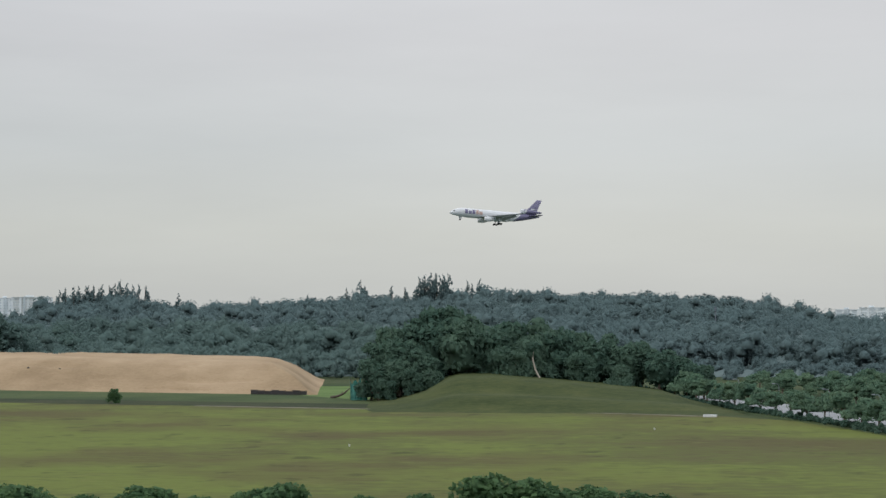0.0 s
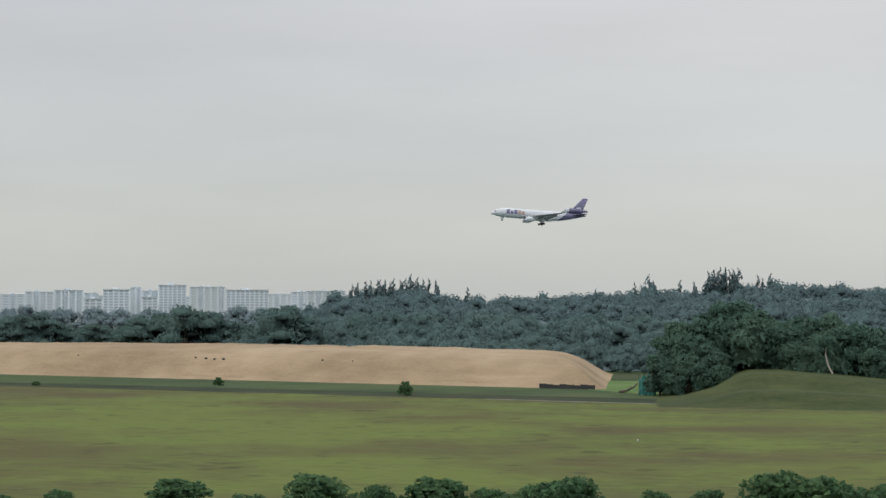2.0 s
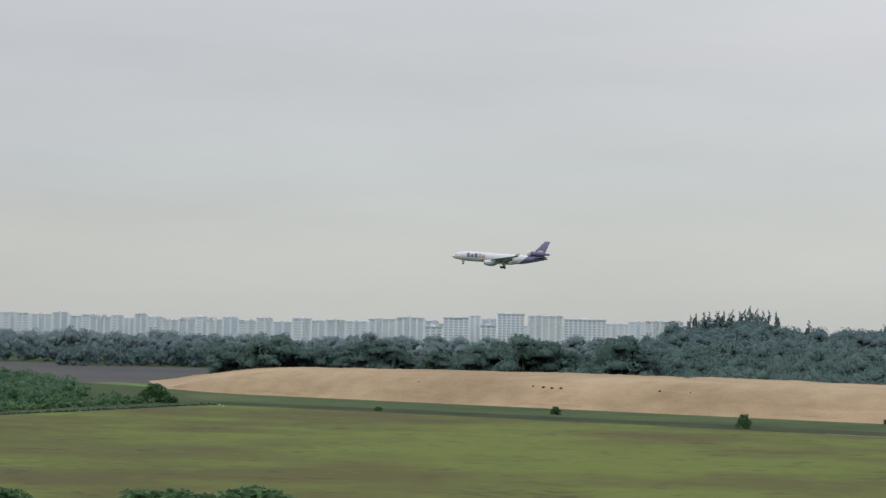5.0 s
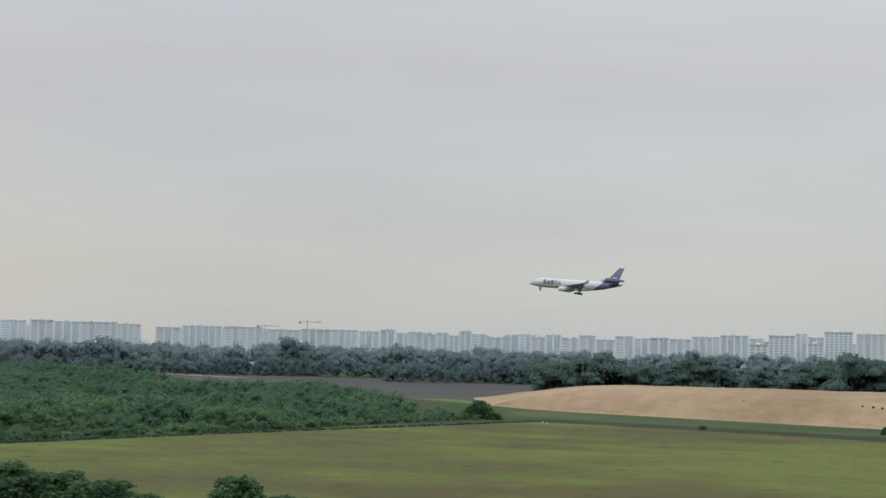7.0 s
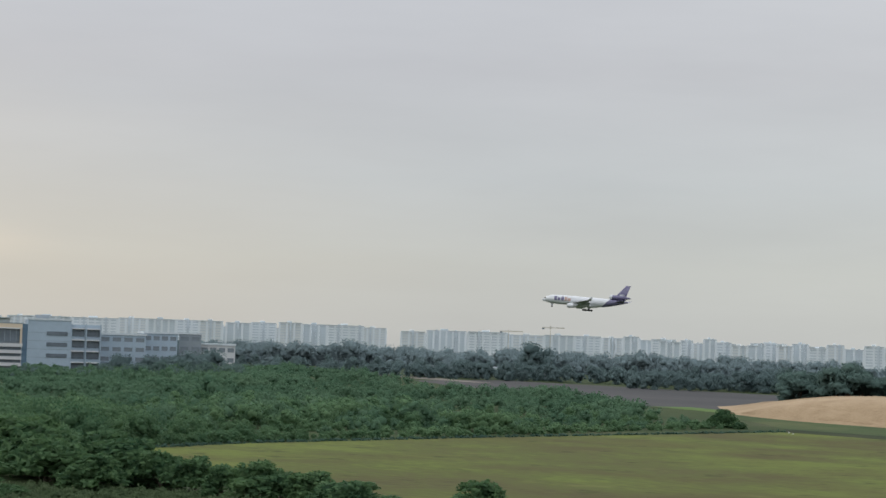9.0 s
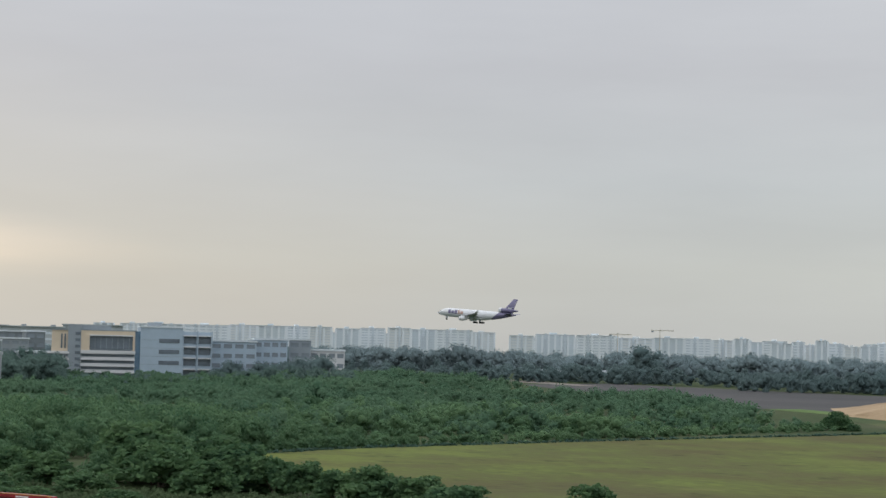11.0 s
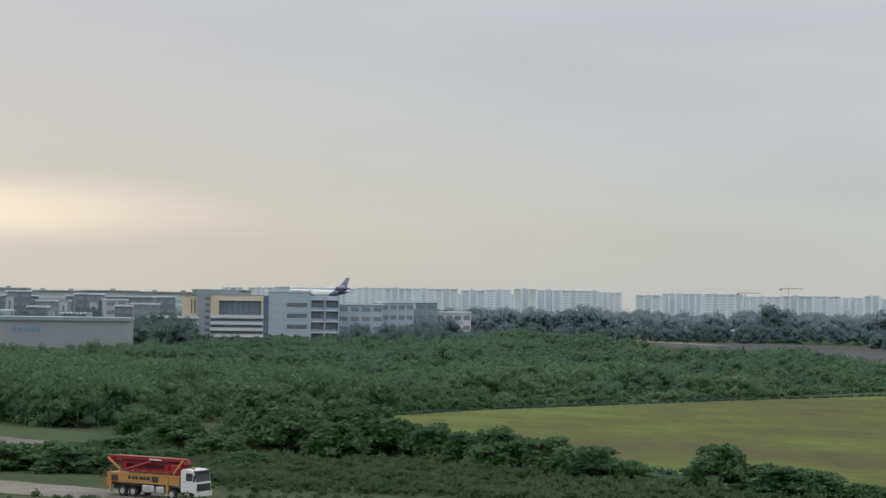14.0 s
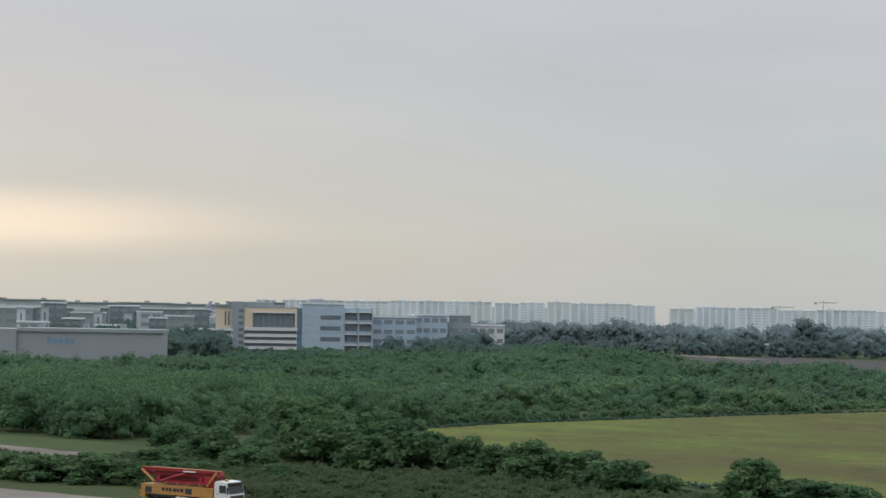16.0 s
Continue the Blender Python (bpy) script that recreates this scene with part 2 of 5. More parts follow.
M = {
    "ground": terrain("scrubland", [(0, (0.028, 0.045, 0.02)), (0.5, (0.046, 0.066, 0.027)), (1, (0.072, 0.08, 0.042))]),
    "field": terrain("mown_grass", [(0, (0.066, 0.064, 0.029)), (0.22, (0.090, 0.088, 0.035)), (0.42, (0.092, 0.106, 0.032)), (0.62, (0.122, 0.148, 0.036)), (0.8, (0.112, 0.130, 0.034)), (1, (0.068, 0.086, 0.027))],
                     (0.6, 1.0, 1), (0.014, 0.06, 0.6), turn=16, weights=(0.5, 0.27, 0.23), span=(0.36, 0.64), worn=(((0.080, 0.066, 0.031), 0.018, 0.46, 0.6, 0.75), ((0.040, 0.046, 0.018), 0.14, 0.59, 0.68, 0.7), ((0.158, 0.164, 0.054), 0.10, 0.60, 0.72, 0.45))),
    "verge": terrain("verge_grass", [(0, (0.038, 0.06, 0.027)), (0.6, (0.062, 0.088, 0.037)), (1, (0.09, 0.1, 0.045))]),
    "lush": terrain("lush_grass", [(0, (0.075, 0.13, 0.04)), (1, (0.13, 0.19, 0.065))], scales=(0.05, 0.2, 1.5)),
    # growth colour darkened with the shade that a sunken ditch would have
    "ditch": terrain("ditch_growth_and_shade", [(0, (0.022, 0.032, 0.018)), (0.6, (0.04, 0.05, 0.026)), (1, (0.06, 0.06, 0.035))], scales=(0.05, 0.3, 1.5)),
    # hill floor takes the forest's hazed tone, so gaps stay pale
    "understorey": terrain("hazed_understorey", [(0, (0.10, 0.142, 0.142)), (1, (0.125, 0.168, 0.166))], scales=(0.02, 0.1, 0.6)),
    "mound": terrain("mound_grass", [(0, (0.032, 0.046, 0.019)), (0.5, (0.056, 0.071, 0.028)), (1, (0.084, 0.094, 0.037))], (0.5, 1, 2), (0.06, 0.3, 1.6), weights=(0.35, 0.35, 0.3)),
    "sand": terrain("dry_sand", [(0, (0.25, 0.182, 0.112)), (0.5, (0.33, 0.243, 0.153)), (1, (0.405, 0.305, 0.20))], (1, 1, 2.2), (0.03, 0.16, 1.1), bump=0.6),
    "soil": terrain("bare_soil", [(0, (0.06, 0.06, 0.062)), (0.6, (0.076, 0.074, 0.075)), (1, (0.095, 0.09, 0.088))], (0.3, 1, 1), (0.012, 0.05, 0.4), turn=40),
    "track": terrain("gravel_track", [(0, (0.13, 0.115, 0.10)), (0.5, (0.19, 0.17, 0.15)), (1, (0.25, 0.225, 0.20))], scales=(0.08, 0.5, 3.0)),
    "asphalt": terrain("asphalt", [(0, (0.22, 0.23, 0.24)), (1, (0.30, 0.31, 0.32))], scales=(0.05, 0.4, 4)),
    "bark": plain("bark", (0.11, 0.09, 0.07), 0.9, vary=0.35, scale=3, bump=0.6),
    "pale_bark": plain("pale_bark", (0.42, 0.38, 0.32), 0.85, vary=0.3, scale=3, bump=0.4),
    "bush": foliage("bush_leaves", (0.035, 0.083, 0.044), (0.122, 0.208, 0.092), 0.5, 0.4, speckle=0.5),
    "grove": foliage("grove_leaves", (0.050, 0.100, 0.078), (0.104, 0.166, 0.116), 0.12, 0.4, soft=0.25),
    "road_tree": foliage("street_tree_leaves", (0.074, 0.142, 0.098), (0.142, 0.215, 0.132), 0.25, 0.4, soft=0.3),
    "scrub": foliage("scrub_leaves", (0.046, 0.108, 0.060), (0.150, 0.248, 0.124), 0.06, 0.35, speckle=0.45),
    # duller copy of the scrub leaves, with haze painted in for the distance
    "scrub_far": foliage("hazed_scrub_leaves", (0.074, 0.146, 0.088), (0.128, 0.206, 0.116), 0.025, 0.3, soft=0.4, speckle=0.2),
    # park leaves are greyed and low in contrast to stand in for haze
    "park": foliage("hazed_park_leaves", (0.098, 0.160, 0.143), (0.134, 0.202, 0.168), 0.03, 0.3, soft=0.6, speckle=0.1),
    # these four leaf colours are paled and greyed to paint in distance haze
    "hill": foliage("hazed_hill_leaves", (0.130, 0.196, 0.202), (0.164, 0.234, 0.234), 0.015, 0.3, soft=0.65, speckle=0.06),
    "foothill": foliage("hazed_foothill_leaves", (0.110, 0.176, 0.166), (0.144, 0.214, 0.196), 0.02, 0.3, soft=0.65, speckle=0.06),
    "belt": foliage("hazed_belt_leaves", (0.124, 0.186, 0.188), (0.158, 0.224, 0.22), 0.015, 0.3, soft=0.65, speckle=0.06),
    "far": foliage("hazed_distant_leaves", (0.22, 0.294, 0.31), (0.25, 0.324, 0.334), 0.01, 0.3, soft=0.65, speckle=0.05),
    # skyline walls and window bands are paled towards the sky to paint in haze
    "render_white": plain("hazed_white_render", (0.74, 0.79, 0.82), 0.8, vary=0.06, scale=0.4, streak=True),
    "render_grey": plain("hazed_grey_render", (0.59, 0.66, 0.70), 0.8, vary=0.08, scale=0.4, streak=True),
    "render_beige": plain("hazed_beige_render", (0.68, 0.71, 0.71), 0.8, vary=0.07, scale=0.4, streak=True),
    "hazed_glass": plain("hazed_window_bands", (0.555, 0.62, 0.665), 0.35, vary=0.15, scale=0.5),
    "cream": plain("cream_panels", (0.62, 0.52, 0.39), 0.7, vary=0.06, scale=0.4),
    "panel_white": plain("white_panels", (0.60, 0.61, 0.62), 0.6, vary=0.06, scale=0.4),
    "panel_blue": plain("blue_grey_panels", (0.36, 0.45, 0.53), 0.6, vary=0.07, scale=0.4),
    "panel_grey": plain("grey_panels", (0.27, 0.31, 0.34), 0.7, vary=0.08, scale=0.4),
    "shed": plain("shed_cladding", (0.275, 0.295, 0.315), 0.55, vary=0.08, scale=0.3, streak=True),
    "glazing": plain("dark_glazing", (0.13, 0.16, 0.19), 0.3, vary=0.3, scale=0.4),
    # glazing in a lighter colour, which paints haze over the distant windows
    "hazy_pane": plain("hazed_window", (0.20, 0.235, 0.265), 0.3, vary=0.3, scale=0.4),
    "sign_blue": plain("faded_blue_sign", (0.16, 0.26, 0.36), 0.6),
    "plane_white": plain("aircraft_white_paint", (0.62, 0.64, 0.66), 0.35, vary=0.03, scale=0.3),
    # purple and orange are lightened and dulled, painting haze into the livery
    "plane_purple": plain("hazed_purple_paint", (0.15, 0.14, 0.235), 0.35, vary=0.06, scale=0.3),
    "plane_orange": plain("hazed_orange_paint", (0.44, 0.30, 0.26), 0.4, vary=0.04, scale=0.5),
    "plane_grey": plain("aircraft_grey_paint", (0.36, 0.37, 0.39), 0.4, vary=0.05, scale=0.3),
    "metal": plain("bare_metal", (0.5, 0.5, 0.5), 0.35, 0.8, vary=0.1),
    "rubber": plain("tyre_rubber", (0.025, 0.025, 0.027), 0.8, vary=0.2, scale=4),
    "black": plain("black_plastic", (0.03, 0.032, 0.035), 0.5, vary=0.2, scale=3),
    "red": plain("red_boom_paint", (0.27, 0.014, 0.022), 0.4, vary=0.15, scale=1.2),
    "maroon": plain("dark_red_paint_and_shade", (0.10, 0.008, 0.012), 0.5, vary=0.2, scale=1.5),
    "amber": plain("yellow_deck_paint", (0.43, 0.22, 0.06), 0.5, vary=0.12, scale=1.5),
    "cab_white": plain("cab_white_paint", (0.68, 0.69, 0.68), 0.3, vary=0.05, scale=1.0),
    "chrome": plain("tank_metal", (0.55, 0.55, 0.56), 0.4, 0.6, vary=0.15),
    "net": plain("green_safety_net", (0.13, 0.37, 0.33), 0.8, vary=0.2, scale=2, bump=0.4),
    "hoard": plain("dark_barrier", (0.03, 0.028, 0.03), 0.7, vary=0.3, scale=2),
    "steel_yellow": plain("crane_yellow", (0.55, 0.52, 0.44), 0.6),
    # haze over the far blocks is mixed into this glass colour
    "hazed_mid_glass": plain("hazed_square_windows", (0.42, 0.48, 0.53), 0.35, vary=0.2, scale=0.5),
    "dull_roof": plain("dull_metal_roof", (0.24, 0.27, 0.29), 0.7),
    "estate_dark": plain("dull_dark_facade", (0.17, 0.20, 0.215), 0.7, vary=0.25, scale=0.25, streak=True),
    "estate_grey": plain("dull_grey_facade", (0.26, 0.295, 0.315), 0.7, vary=0.15, scale=0.25, streak=True),
    # hall cladding is toned to a hazy grey, the haze being in its colour
    "hall_grey": plain("hazed_hall_cladding", (0.40, 0.445, 0.465), 0.7, vary=0.1, scale=0.2, streak=True),
    # roof colour is lifted towards the sky, haze included
    "roof": plain("hazed_roof_slab", (0.60, 0.65, 0.68), 0.85, vary=0.12),
}


# ---- small builders ----
def part(name, bm, material, parent=None, label=""):
    me = bpy.data.meshes.new(name)
    bm.to_mesh(me)
    bm.free()
    me.materials.append(material)
    ob = new(name, me)
    if parent:
        ob.parent = parent
    if label:
        ob["label"] = label
    return ob


def share(name, mesh, parent, m):
    ob = new(name, mesh)
    ob.parent = parent
    ob.matrix_basis = m
    return ob


def thing(name, m, label, category, group="", kind=""):
    ob = new(name)
    ob.matrix_basis = m
    return tagged(ob, label, category, group, kind)


def at(az, d, z=0.0, turn=0.0):
    """A pose d metres from the camera's foot, az degrees to the left of the first view, with its y axis pointing away."""
    a = radians(az)
    return pose(-d * math.sin(a), d * math.cos(a), z, 0, 0, az + turn)


def box(bm, x0, x1, y0, y1, z0, z1, bevel=0.0):
    vs = [bm.verts.new((x, y, z)) for x in (x0, x1) for y in (y0, y1) for z in (z0, z1)]
    fs = [(0, 1, 3, 2), (4, 6, 7, 5), (0, 4, 5, 1), (2, 3, 7, 6), (0, 2, 6, 4), (1, 5, 7, 3)]
    faces = [bm.faces.new([vs[i] for i in f]) for f in fs]
    if bevel:
        es = list({e for f in faces for e in f.edges})
        bmesh.ops.bevel(bm, geom=es, offset=bevel, segments=2, affect="EDGES", profile=0.6)
    return bm


def boxes(*rows, bevel=0.0):
    bm = bmesh.new()
    for r in rows:
        box(bm, *r, bevel=bevel)
    return bm


def loft(bm, rings, close=True, caps=True):
    """Skin through rings of equally many points."""
    vs = [[bm.verts.new(p) for p in r] for r in rings]
    n = len(vs[0])
    for a, b in zip(vs, vs[1:]):
        for i in range(n if close else n - 1):
            j = (i + 1) % n
            bm.faces.new((a[i], a[j], b[j], b[i]))
    if caps:
        bm.faces.new(vs[0][::-1])
        bm.faces.new(vs[-1])
    return bm


def smooth(ob):
    for p in ob.data.polygons:
        p.use_smooth = True
    return ob


def tube(bm, points, radii, n=7):
    """A tapered limb along points."""
    rings = []
    pts = [Vector(p) for p in points]
    for i, (p, r) in enumerate(zip(pts, radii)):
        d = (pts[min(i + 1, len(pts) - 1)] - pts[max(i - 1, 0)]).normalized()
        q = d.to_track_quat("Z", "Y")
        rings.append([p + q @ Vector((r * math.cos(2 * math.pi * k / n), r * math.sin(2 * math.pi * k / n), 0)) for k in range(n)])
    return loft(bm, rings)


def sheet(name, outline, z, material, label, category):
    """A flat piece of ground with a given outline."""
    bm = bmesh.new()
    f = bm.faces.new([bm.verts.new((x, y, z)) for x, y in outline])
    if f.normal.z < 0:
        f.normal_flip()
    bmesh.ops.triangulate(bm, faces=bm.faces[:])
    for f in bm.faces:
        f.normal_update()
        if f.normal.z < 0:
            f.normal_flip()
    return tagged(part(name, bm, material), label, category, kind="structure")


def wavy(points, amount, step, rng):
    """An outline with its long edges broken into small irregular steps."""
    out = []
    for (x0, y0), (x1, y1) in zip(points, points[1:] + points[:1]):
        n = max(1, int(math.hypot(x1 - x0, y1 - y0) / step))
        for i in range(n):
            k = i / n
            out.append((x0 + (x1 - x0) * k + (rng.uniform(-amount, amount) if i else 0), y0 + (y1 - y0) * k + (rng.uniform(-amount, amount) if i else 0)))
    return out


# ---- foliage ----
def leaves(lumps, n, size, rng, outward=0.55, flat=0.0, shell=(0.70, 1.16)):
    """Corner points (n, 4, 3) of small bent leaf clumps over the skins of some ellipsoids."""
    lumps = np.array(lumps, float)
    area = lumps[:, 3] * lumps[:, 4] + lumps[:, 3] * lumps[:, 5] + lumps[:, 4] * lumps[:, 5]
    k = rng.choice(len(lumps), n, p=area / area.sum())
    d = rng.normal(size=(n, 3))
    d /= np.linalg.norm(d, axis=1)[:, None]
    low = d[:, 2] < -0.55
    d[low, 2] *= -1
    r = rng.uniform(*shell, n) ** 0.8
    p = lumps[k, :3] + d * lumps[k, 3:] * r[:, None]
    nrm = d * outward + rng.normal(size=(n, 3)) * (1 - outward) * 0.8 + np.array([0, 0, flat])
    nrm /= np.linalg.norm(nrm, axis=1)[:, None]
    t = np.cross(nrm, rng.normal(size=(n, 3)))
    t /= np.linalg.norm(t, axis=1)[:, None]
    b = np.cross(nrm, t)
    s = size * rng.uniform(0.6, 1.35, n)[:, None]
    return np.stack([p - t * s, p - b * s * 0.62 - nrm * s * 0.22, p + t * s, p + b * s * 0.62 - nrm * s * 0.15], 1)


def core(lumps, shrink, detail=1):
    """Filler that keeps crowns opaque: small many-sided lumps well inside the leaf skin."""
    bm = bmesh.new()
    bmesh.ops.create_icosphere(bm, subdivisions=detail, radius=1)
    for x in bm.verts:
        x.co *= 1 + 0.22 * noise.noise(x.co * 2.3)
    v = np.array([x.co for x in bm.verts])
    f = np.array([[q.index for q in t.verts] for t in bm.faces])
    bm.free()
    V, F = [], []
    for i, l in enumerate(lumps):
        V.append(v * np.array(l[3:]) * shrink + np.array(l[:3]))
        F.append(f + i * len(v))
    return np.concatenate(V), np.concatenate(F)


def foliage_mesh(name, quads, cores, material):
    """One mesh of leaf clumps (n, 4, 3) and triangles of the inner lumps."""
    n = len(quads)
    v = quads.reshape(-1, 3)
    cv, cf = cores if cores else (np.zeros((0, 3)), np.zeros((0, 3), int))
    me = bpy.data.meshes.new(name)
    me.vertices.add(len(v) + len(cv))
    me.vertices.foreach_set("co", np.concatenate([v, cv]).ravel().astype(np.float32))
    loops = np.concatenate([np.arange(4 * n), (cf + 4 * n).ravel()]).astype(np.int32)
    starts = np.concatenate([np.arange(n) * 4, 4 * n + np.arange(len(cf)) * 3]).astype(np.int32)
    me.loops.add(len(loops))
    me.loops.foreach_set("vertex_index", loops)
    me.polygons.add(n + len(cf))
    me.polygons.foreach_set("loop_start", starts)
    me.polygons.foreach_set("use_smooth", np.concatenate([np.zeros(n, bool), np.ones(len(cf), bool)]))
    me.update(calc_edges=True)
    me.validate()
    me.materials.append(material)
    return me


def lump_tree(rng, height, spread, lumps, low=0.35, squash=0.75, top=1.0, size=(0.15, 0.26)):
    """Lumps of a broad crown of the given height and spread."""
    out = []
    for i in range(lumps):
        a, q = rng.uniform(0, 2 * math.pi), math.sqrt(rng.uniform(0, 1))
        h = rng.uniform(low, 0.92)
        wide = spread * 0.5 * (1 - 0.55 * max(0.0, (h - 0.45) / 0.55) * top)
        r = spread * rng.uniform(*size)
        out.append((math.cos(a) * q * wide * 0.8, math.sin(a) * q * wide * 0.8, h * height - r * squash * 0.3, r, r * rng.uniform(0.85, 1.15), r * squash))
    out.append((0, 0, height * (low + 0.92) / 2, spread * 0.3, spread * 0.3, height * (0.95 - low) * 0.42))
    return out


def make_tree(name, rng, height, spread, n_lumps, n_leaves, leaf, leaf_mat, label, category, group="", low=0.35, trunk=0.03, bark=None, squash=0.75, shrink=0.72, top=1.0, size=(0.15, 0.26)):
    """A tree with a tapered trunk, limbs that reach into the crown, and a crown of leaf clumps. Built at the origin."""
    ob = thing(name, Matrix(), label, category, group)
    L = lump_tree(rng, height, spread, n_lumps, low, squash, top, size)
    bm = bmesh.new()
    r = height * trunk
    lean = rng.normal(0, 0.03, 2) * height
    tube(bm, [(0, 0, -0.2), (lean[0] * 0.3, lean[1] * 0.3, height * low * 0.6), (lean[0], lean[1], height * 0.7)], [r * 1.25, r, r * 0.35])
    for l in L[:5]:
        z = height * low * rng.uniform(0.5, 1.0)
        tube(bm, [(lean[0] * 0.3, lean[1] * 0.3, z), (l[0] * 0.5, l[1] * 0.5, (z + l[2]) * 0.55), l[:3]], [r * 0.5, r * 0.35, r * 0.12], 5)
    part("trunk", bm, bark or M["bark"], ob)
    me = foliage_mesh("crown", leaves(L, n_leaves, leaf, rng), core(L, shrink), leaf_mat)
    new("crown", me).parent = ob
    return ob


def plant(protos, spots, rng, low=0.85, high=1.15):
    """Copies of some trees at (x, y, z, size) spots; the first copies use up the originals."""
    made = []
    for i, (x, y, z, s) in enumerate(spots):
        p = protos[i % len(protos)]
        m = pose(x, y, z, 0, 0, rng.uniform(0, 360)) @ Matrix.Diagonal((s * rng.uniform(low, high), s * rng.uniform(low, high), s, 1))
        if i < len(protos):
            p.matrix_basis = m
            made.append(p)
        else:
            q = copy_thing(p, Matrix())
            q.matrix_basis = m
            made.append(q)
    return made


def woods(name, protos, spots, rng, material, label, category="woods"):
    """One mesh of many trees: each spot (x, y, z, size) takes one of the (quads, core) forms."""
    Q, CV, CF, k = [], [], [], 0
    for x, y, z, s in spots:
        q, (cv, cf) = protos[int(rng.integers(len(protos)))]
        a = rng.uniform(0, 2 * math.pi)
        R = np.array([[math.cos(a), math.sin(a), 0], [-math.sin(a), math.cos(a), 0], [0, 0, 1]]) * s
        Q.append(q @ R + np.array([x, y, z]))
        CV.append(cv @ R + np.array([x, y, z]))
        CF.append(cf + k)
        k += len(cv)
    me = foliage_mesh(name, np.concatenate(Q), (np.concatenate(CV), np.concatenate(CF)), material)
    return tagged(new(name, me), label, category, kind="stuff")


def form(rng, height, spread, n_lumps, n, leaf, low=0.1, squash=0.8, shrink=0.75, top=1.0, outward=0.8, shell=(0.70, 1.16)):
    L = lump_tree(rng, height, spread, n_lumps, low, squash, top)
    return leaves(L, n, leaf, rng, outward, shell=shell), core(L, shrink)


def inside(x, y, poly):
    hit = False
    for (x0, y0), (x1, y1) in zip(poly, poly[1:] + poly[:1]):
        if (y0 > y) != (y1 > y) and x < (x1 - x0) * (y - y0) / (y1 - y0) + x0:
            hit = not hit
    return hit


def scatter(poly, step, rng, jitter=0.45):
    xs, ys = [p[0] for p in poly], [p[1] for p in poly]
    out = []
    y = min(ys)
    while y < max(ys):
        x = min(xs)
        while x < max(xs):
            px, py = x + rng.uniform(-jitter, jitter) * step, y + rng.uniform(-jitter, jitter) * step
            if inside(px, py, poly):
                out.append((px, py))
            x += step
        y += step
    return out


def polar(az, d):
    return (-d * math.sin(radians(az)), d * math.cos(radians(az)))


rng = np.random.default_rng(7)


# ---- the ground ----
def make_ground():
    bm = bmesh.new()
    rings = [[(r * math.cos(2 * math.pi * k / 96), r * math.sin(2 * math.pi * k / 96), 0) for k in range(96)] for r in (60, 400, 1500, 4800)]
    loft(bm, rings, caps=False)
    bm.faces.new([v for v in bm.verts if v.co.length < 61][::1])
    bmesh.ops.recalc_face_normals(bm, faces=bm.faces[:])
    tagged(part("ground", bm, M["ground"]), "flat dark-green scrubland reaching to the horizon", "ground", kind="structure")


make_ground()
FIELD = [(64, 120), (62, 259), (56, 292), (46, 306), (30, 313), (-46, 340), (-145, 370), (-190, 382), (-203, 279), (-207, 222), (-204, 195), (-180, 172), (-150, 156), (-104, 152), (-60, 142), (0, 132)]
sheet("grass_field", wavy(FIELD, 0.7, 6, rng), 0.03, M["field"], "wide mown grass field, yellow-green with brown dry patches", "grass field")
sheet("ditch_verge", wavy([(50, 312), (30, 313.5), (-46, 340.5), (-145, 370.5), (-190, 382.5), (-198, 398), (-150, 388), (-48, 357), (40, 326)], 0.5, 8, rng), 0.02, M["ditch"], "overgrown ditch along the field's far edge, its shade painted on a flat sheet", "ditch")
sheet("heap_verge", wavy([(-10, 346), (-48, 358), (-150, 389), (-198, 399), (-255, 470), (-240, 480), (-90, 420), (-8, 400)], 0.6, 8, rng), 0.025, M["verge"], "strip of rough green grass before the sand heap", "grass verge")
sheet("lush_patch", wavy([(-30, 384), (-16, 362), (-9, 372), (-12, 430), (-30, 432)], 0.8, 4, rng), 0.05, M["lush"], "bright green grass patch beside the sand heap", "grass patch")
sheet("soil_field", wavy([(-240, 482), (-292, 502), (-360, 560), (-480, 640), (-545, 700), (-560, 790), (-375, 745), (-250, 640), (-200, 500)], 1.5, 10, rng), 0.04, M["soil"], "bare grey-brown levelled soil", "soil field")
sheet("pale_strip", wavy([(-520, 715), (-600, 750), (-720, 800), (-715, 808), (-590, 775), (-515, 725)], 0.8, 8, rng), 0.06, M["track"], "pale sandy strip edging the bare soil", "sand strip")
sheet("green_strip", wavy([(-262, 484), (-300, 508), (-292, 520), (-250, 492)], 0.4, 4, rng), 0.07, M["lush"], "short bright grass strip by the heap's tip", "grass strip")
sheet("road", [(49, 380), (53, 355), (59, 290), (66, 250), (84, 130), (99, 130), (80, 250), (72.5, 290), (63, 357), (57, 380)], 0.06, M["asphalt"], "pale grey asphalt road lined with trees", "road")
sheet("drain_edge", wavy([(-46, 339.2), (30, 312.4), (43, 304.6), (43.5, 305.8), (30.4, 313.8), (-45.6, 340.6)], 0.15, 5, rng), 0.055, M["track"], "pale strip of worn ground along the field drain", "drain edge")
sheet("kerb_verge", wavy([(46, 340), (56, 290), (63, 250), (80, 130), (84, 130), (66, 250), (58.6, 290), (52.6, 352)], 0.2, 5, rng), 0.05, M["verge"], "narrow grass verge along the road", "road verge")
sheet("dirt_track", wavy([(-190, 76), (-152, 86), (-131, 92), (-127, 95), (-127, 98.5), (-132, 99.5), (-152.5, 95), (-188, 89.5)], 0.4, 3, rng), 0.05, M["track"], "pale compacted gravel track under the parked pump truck", "dirt track")
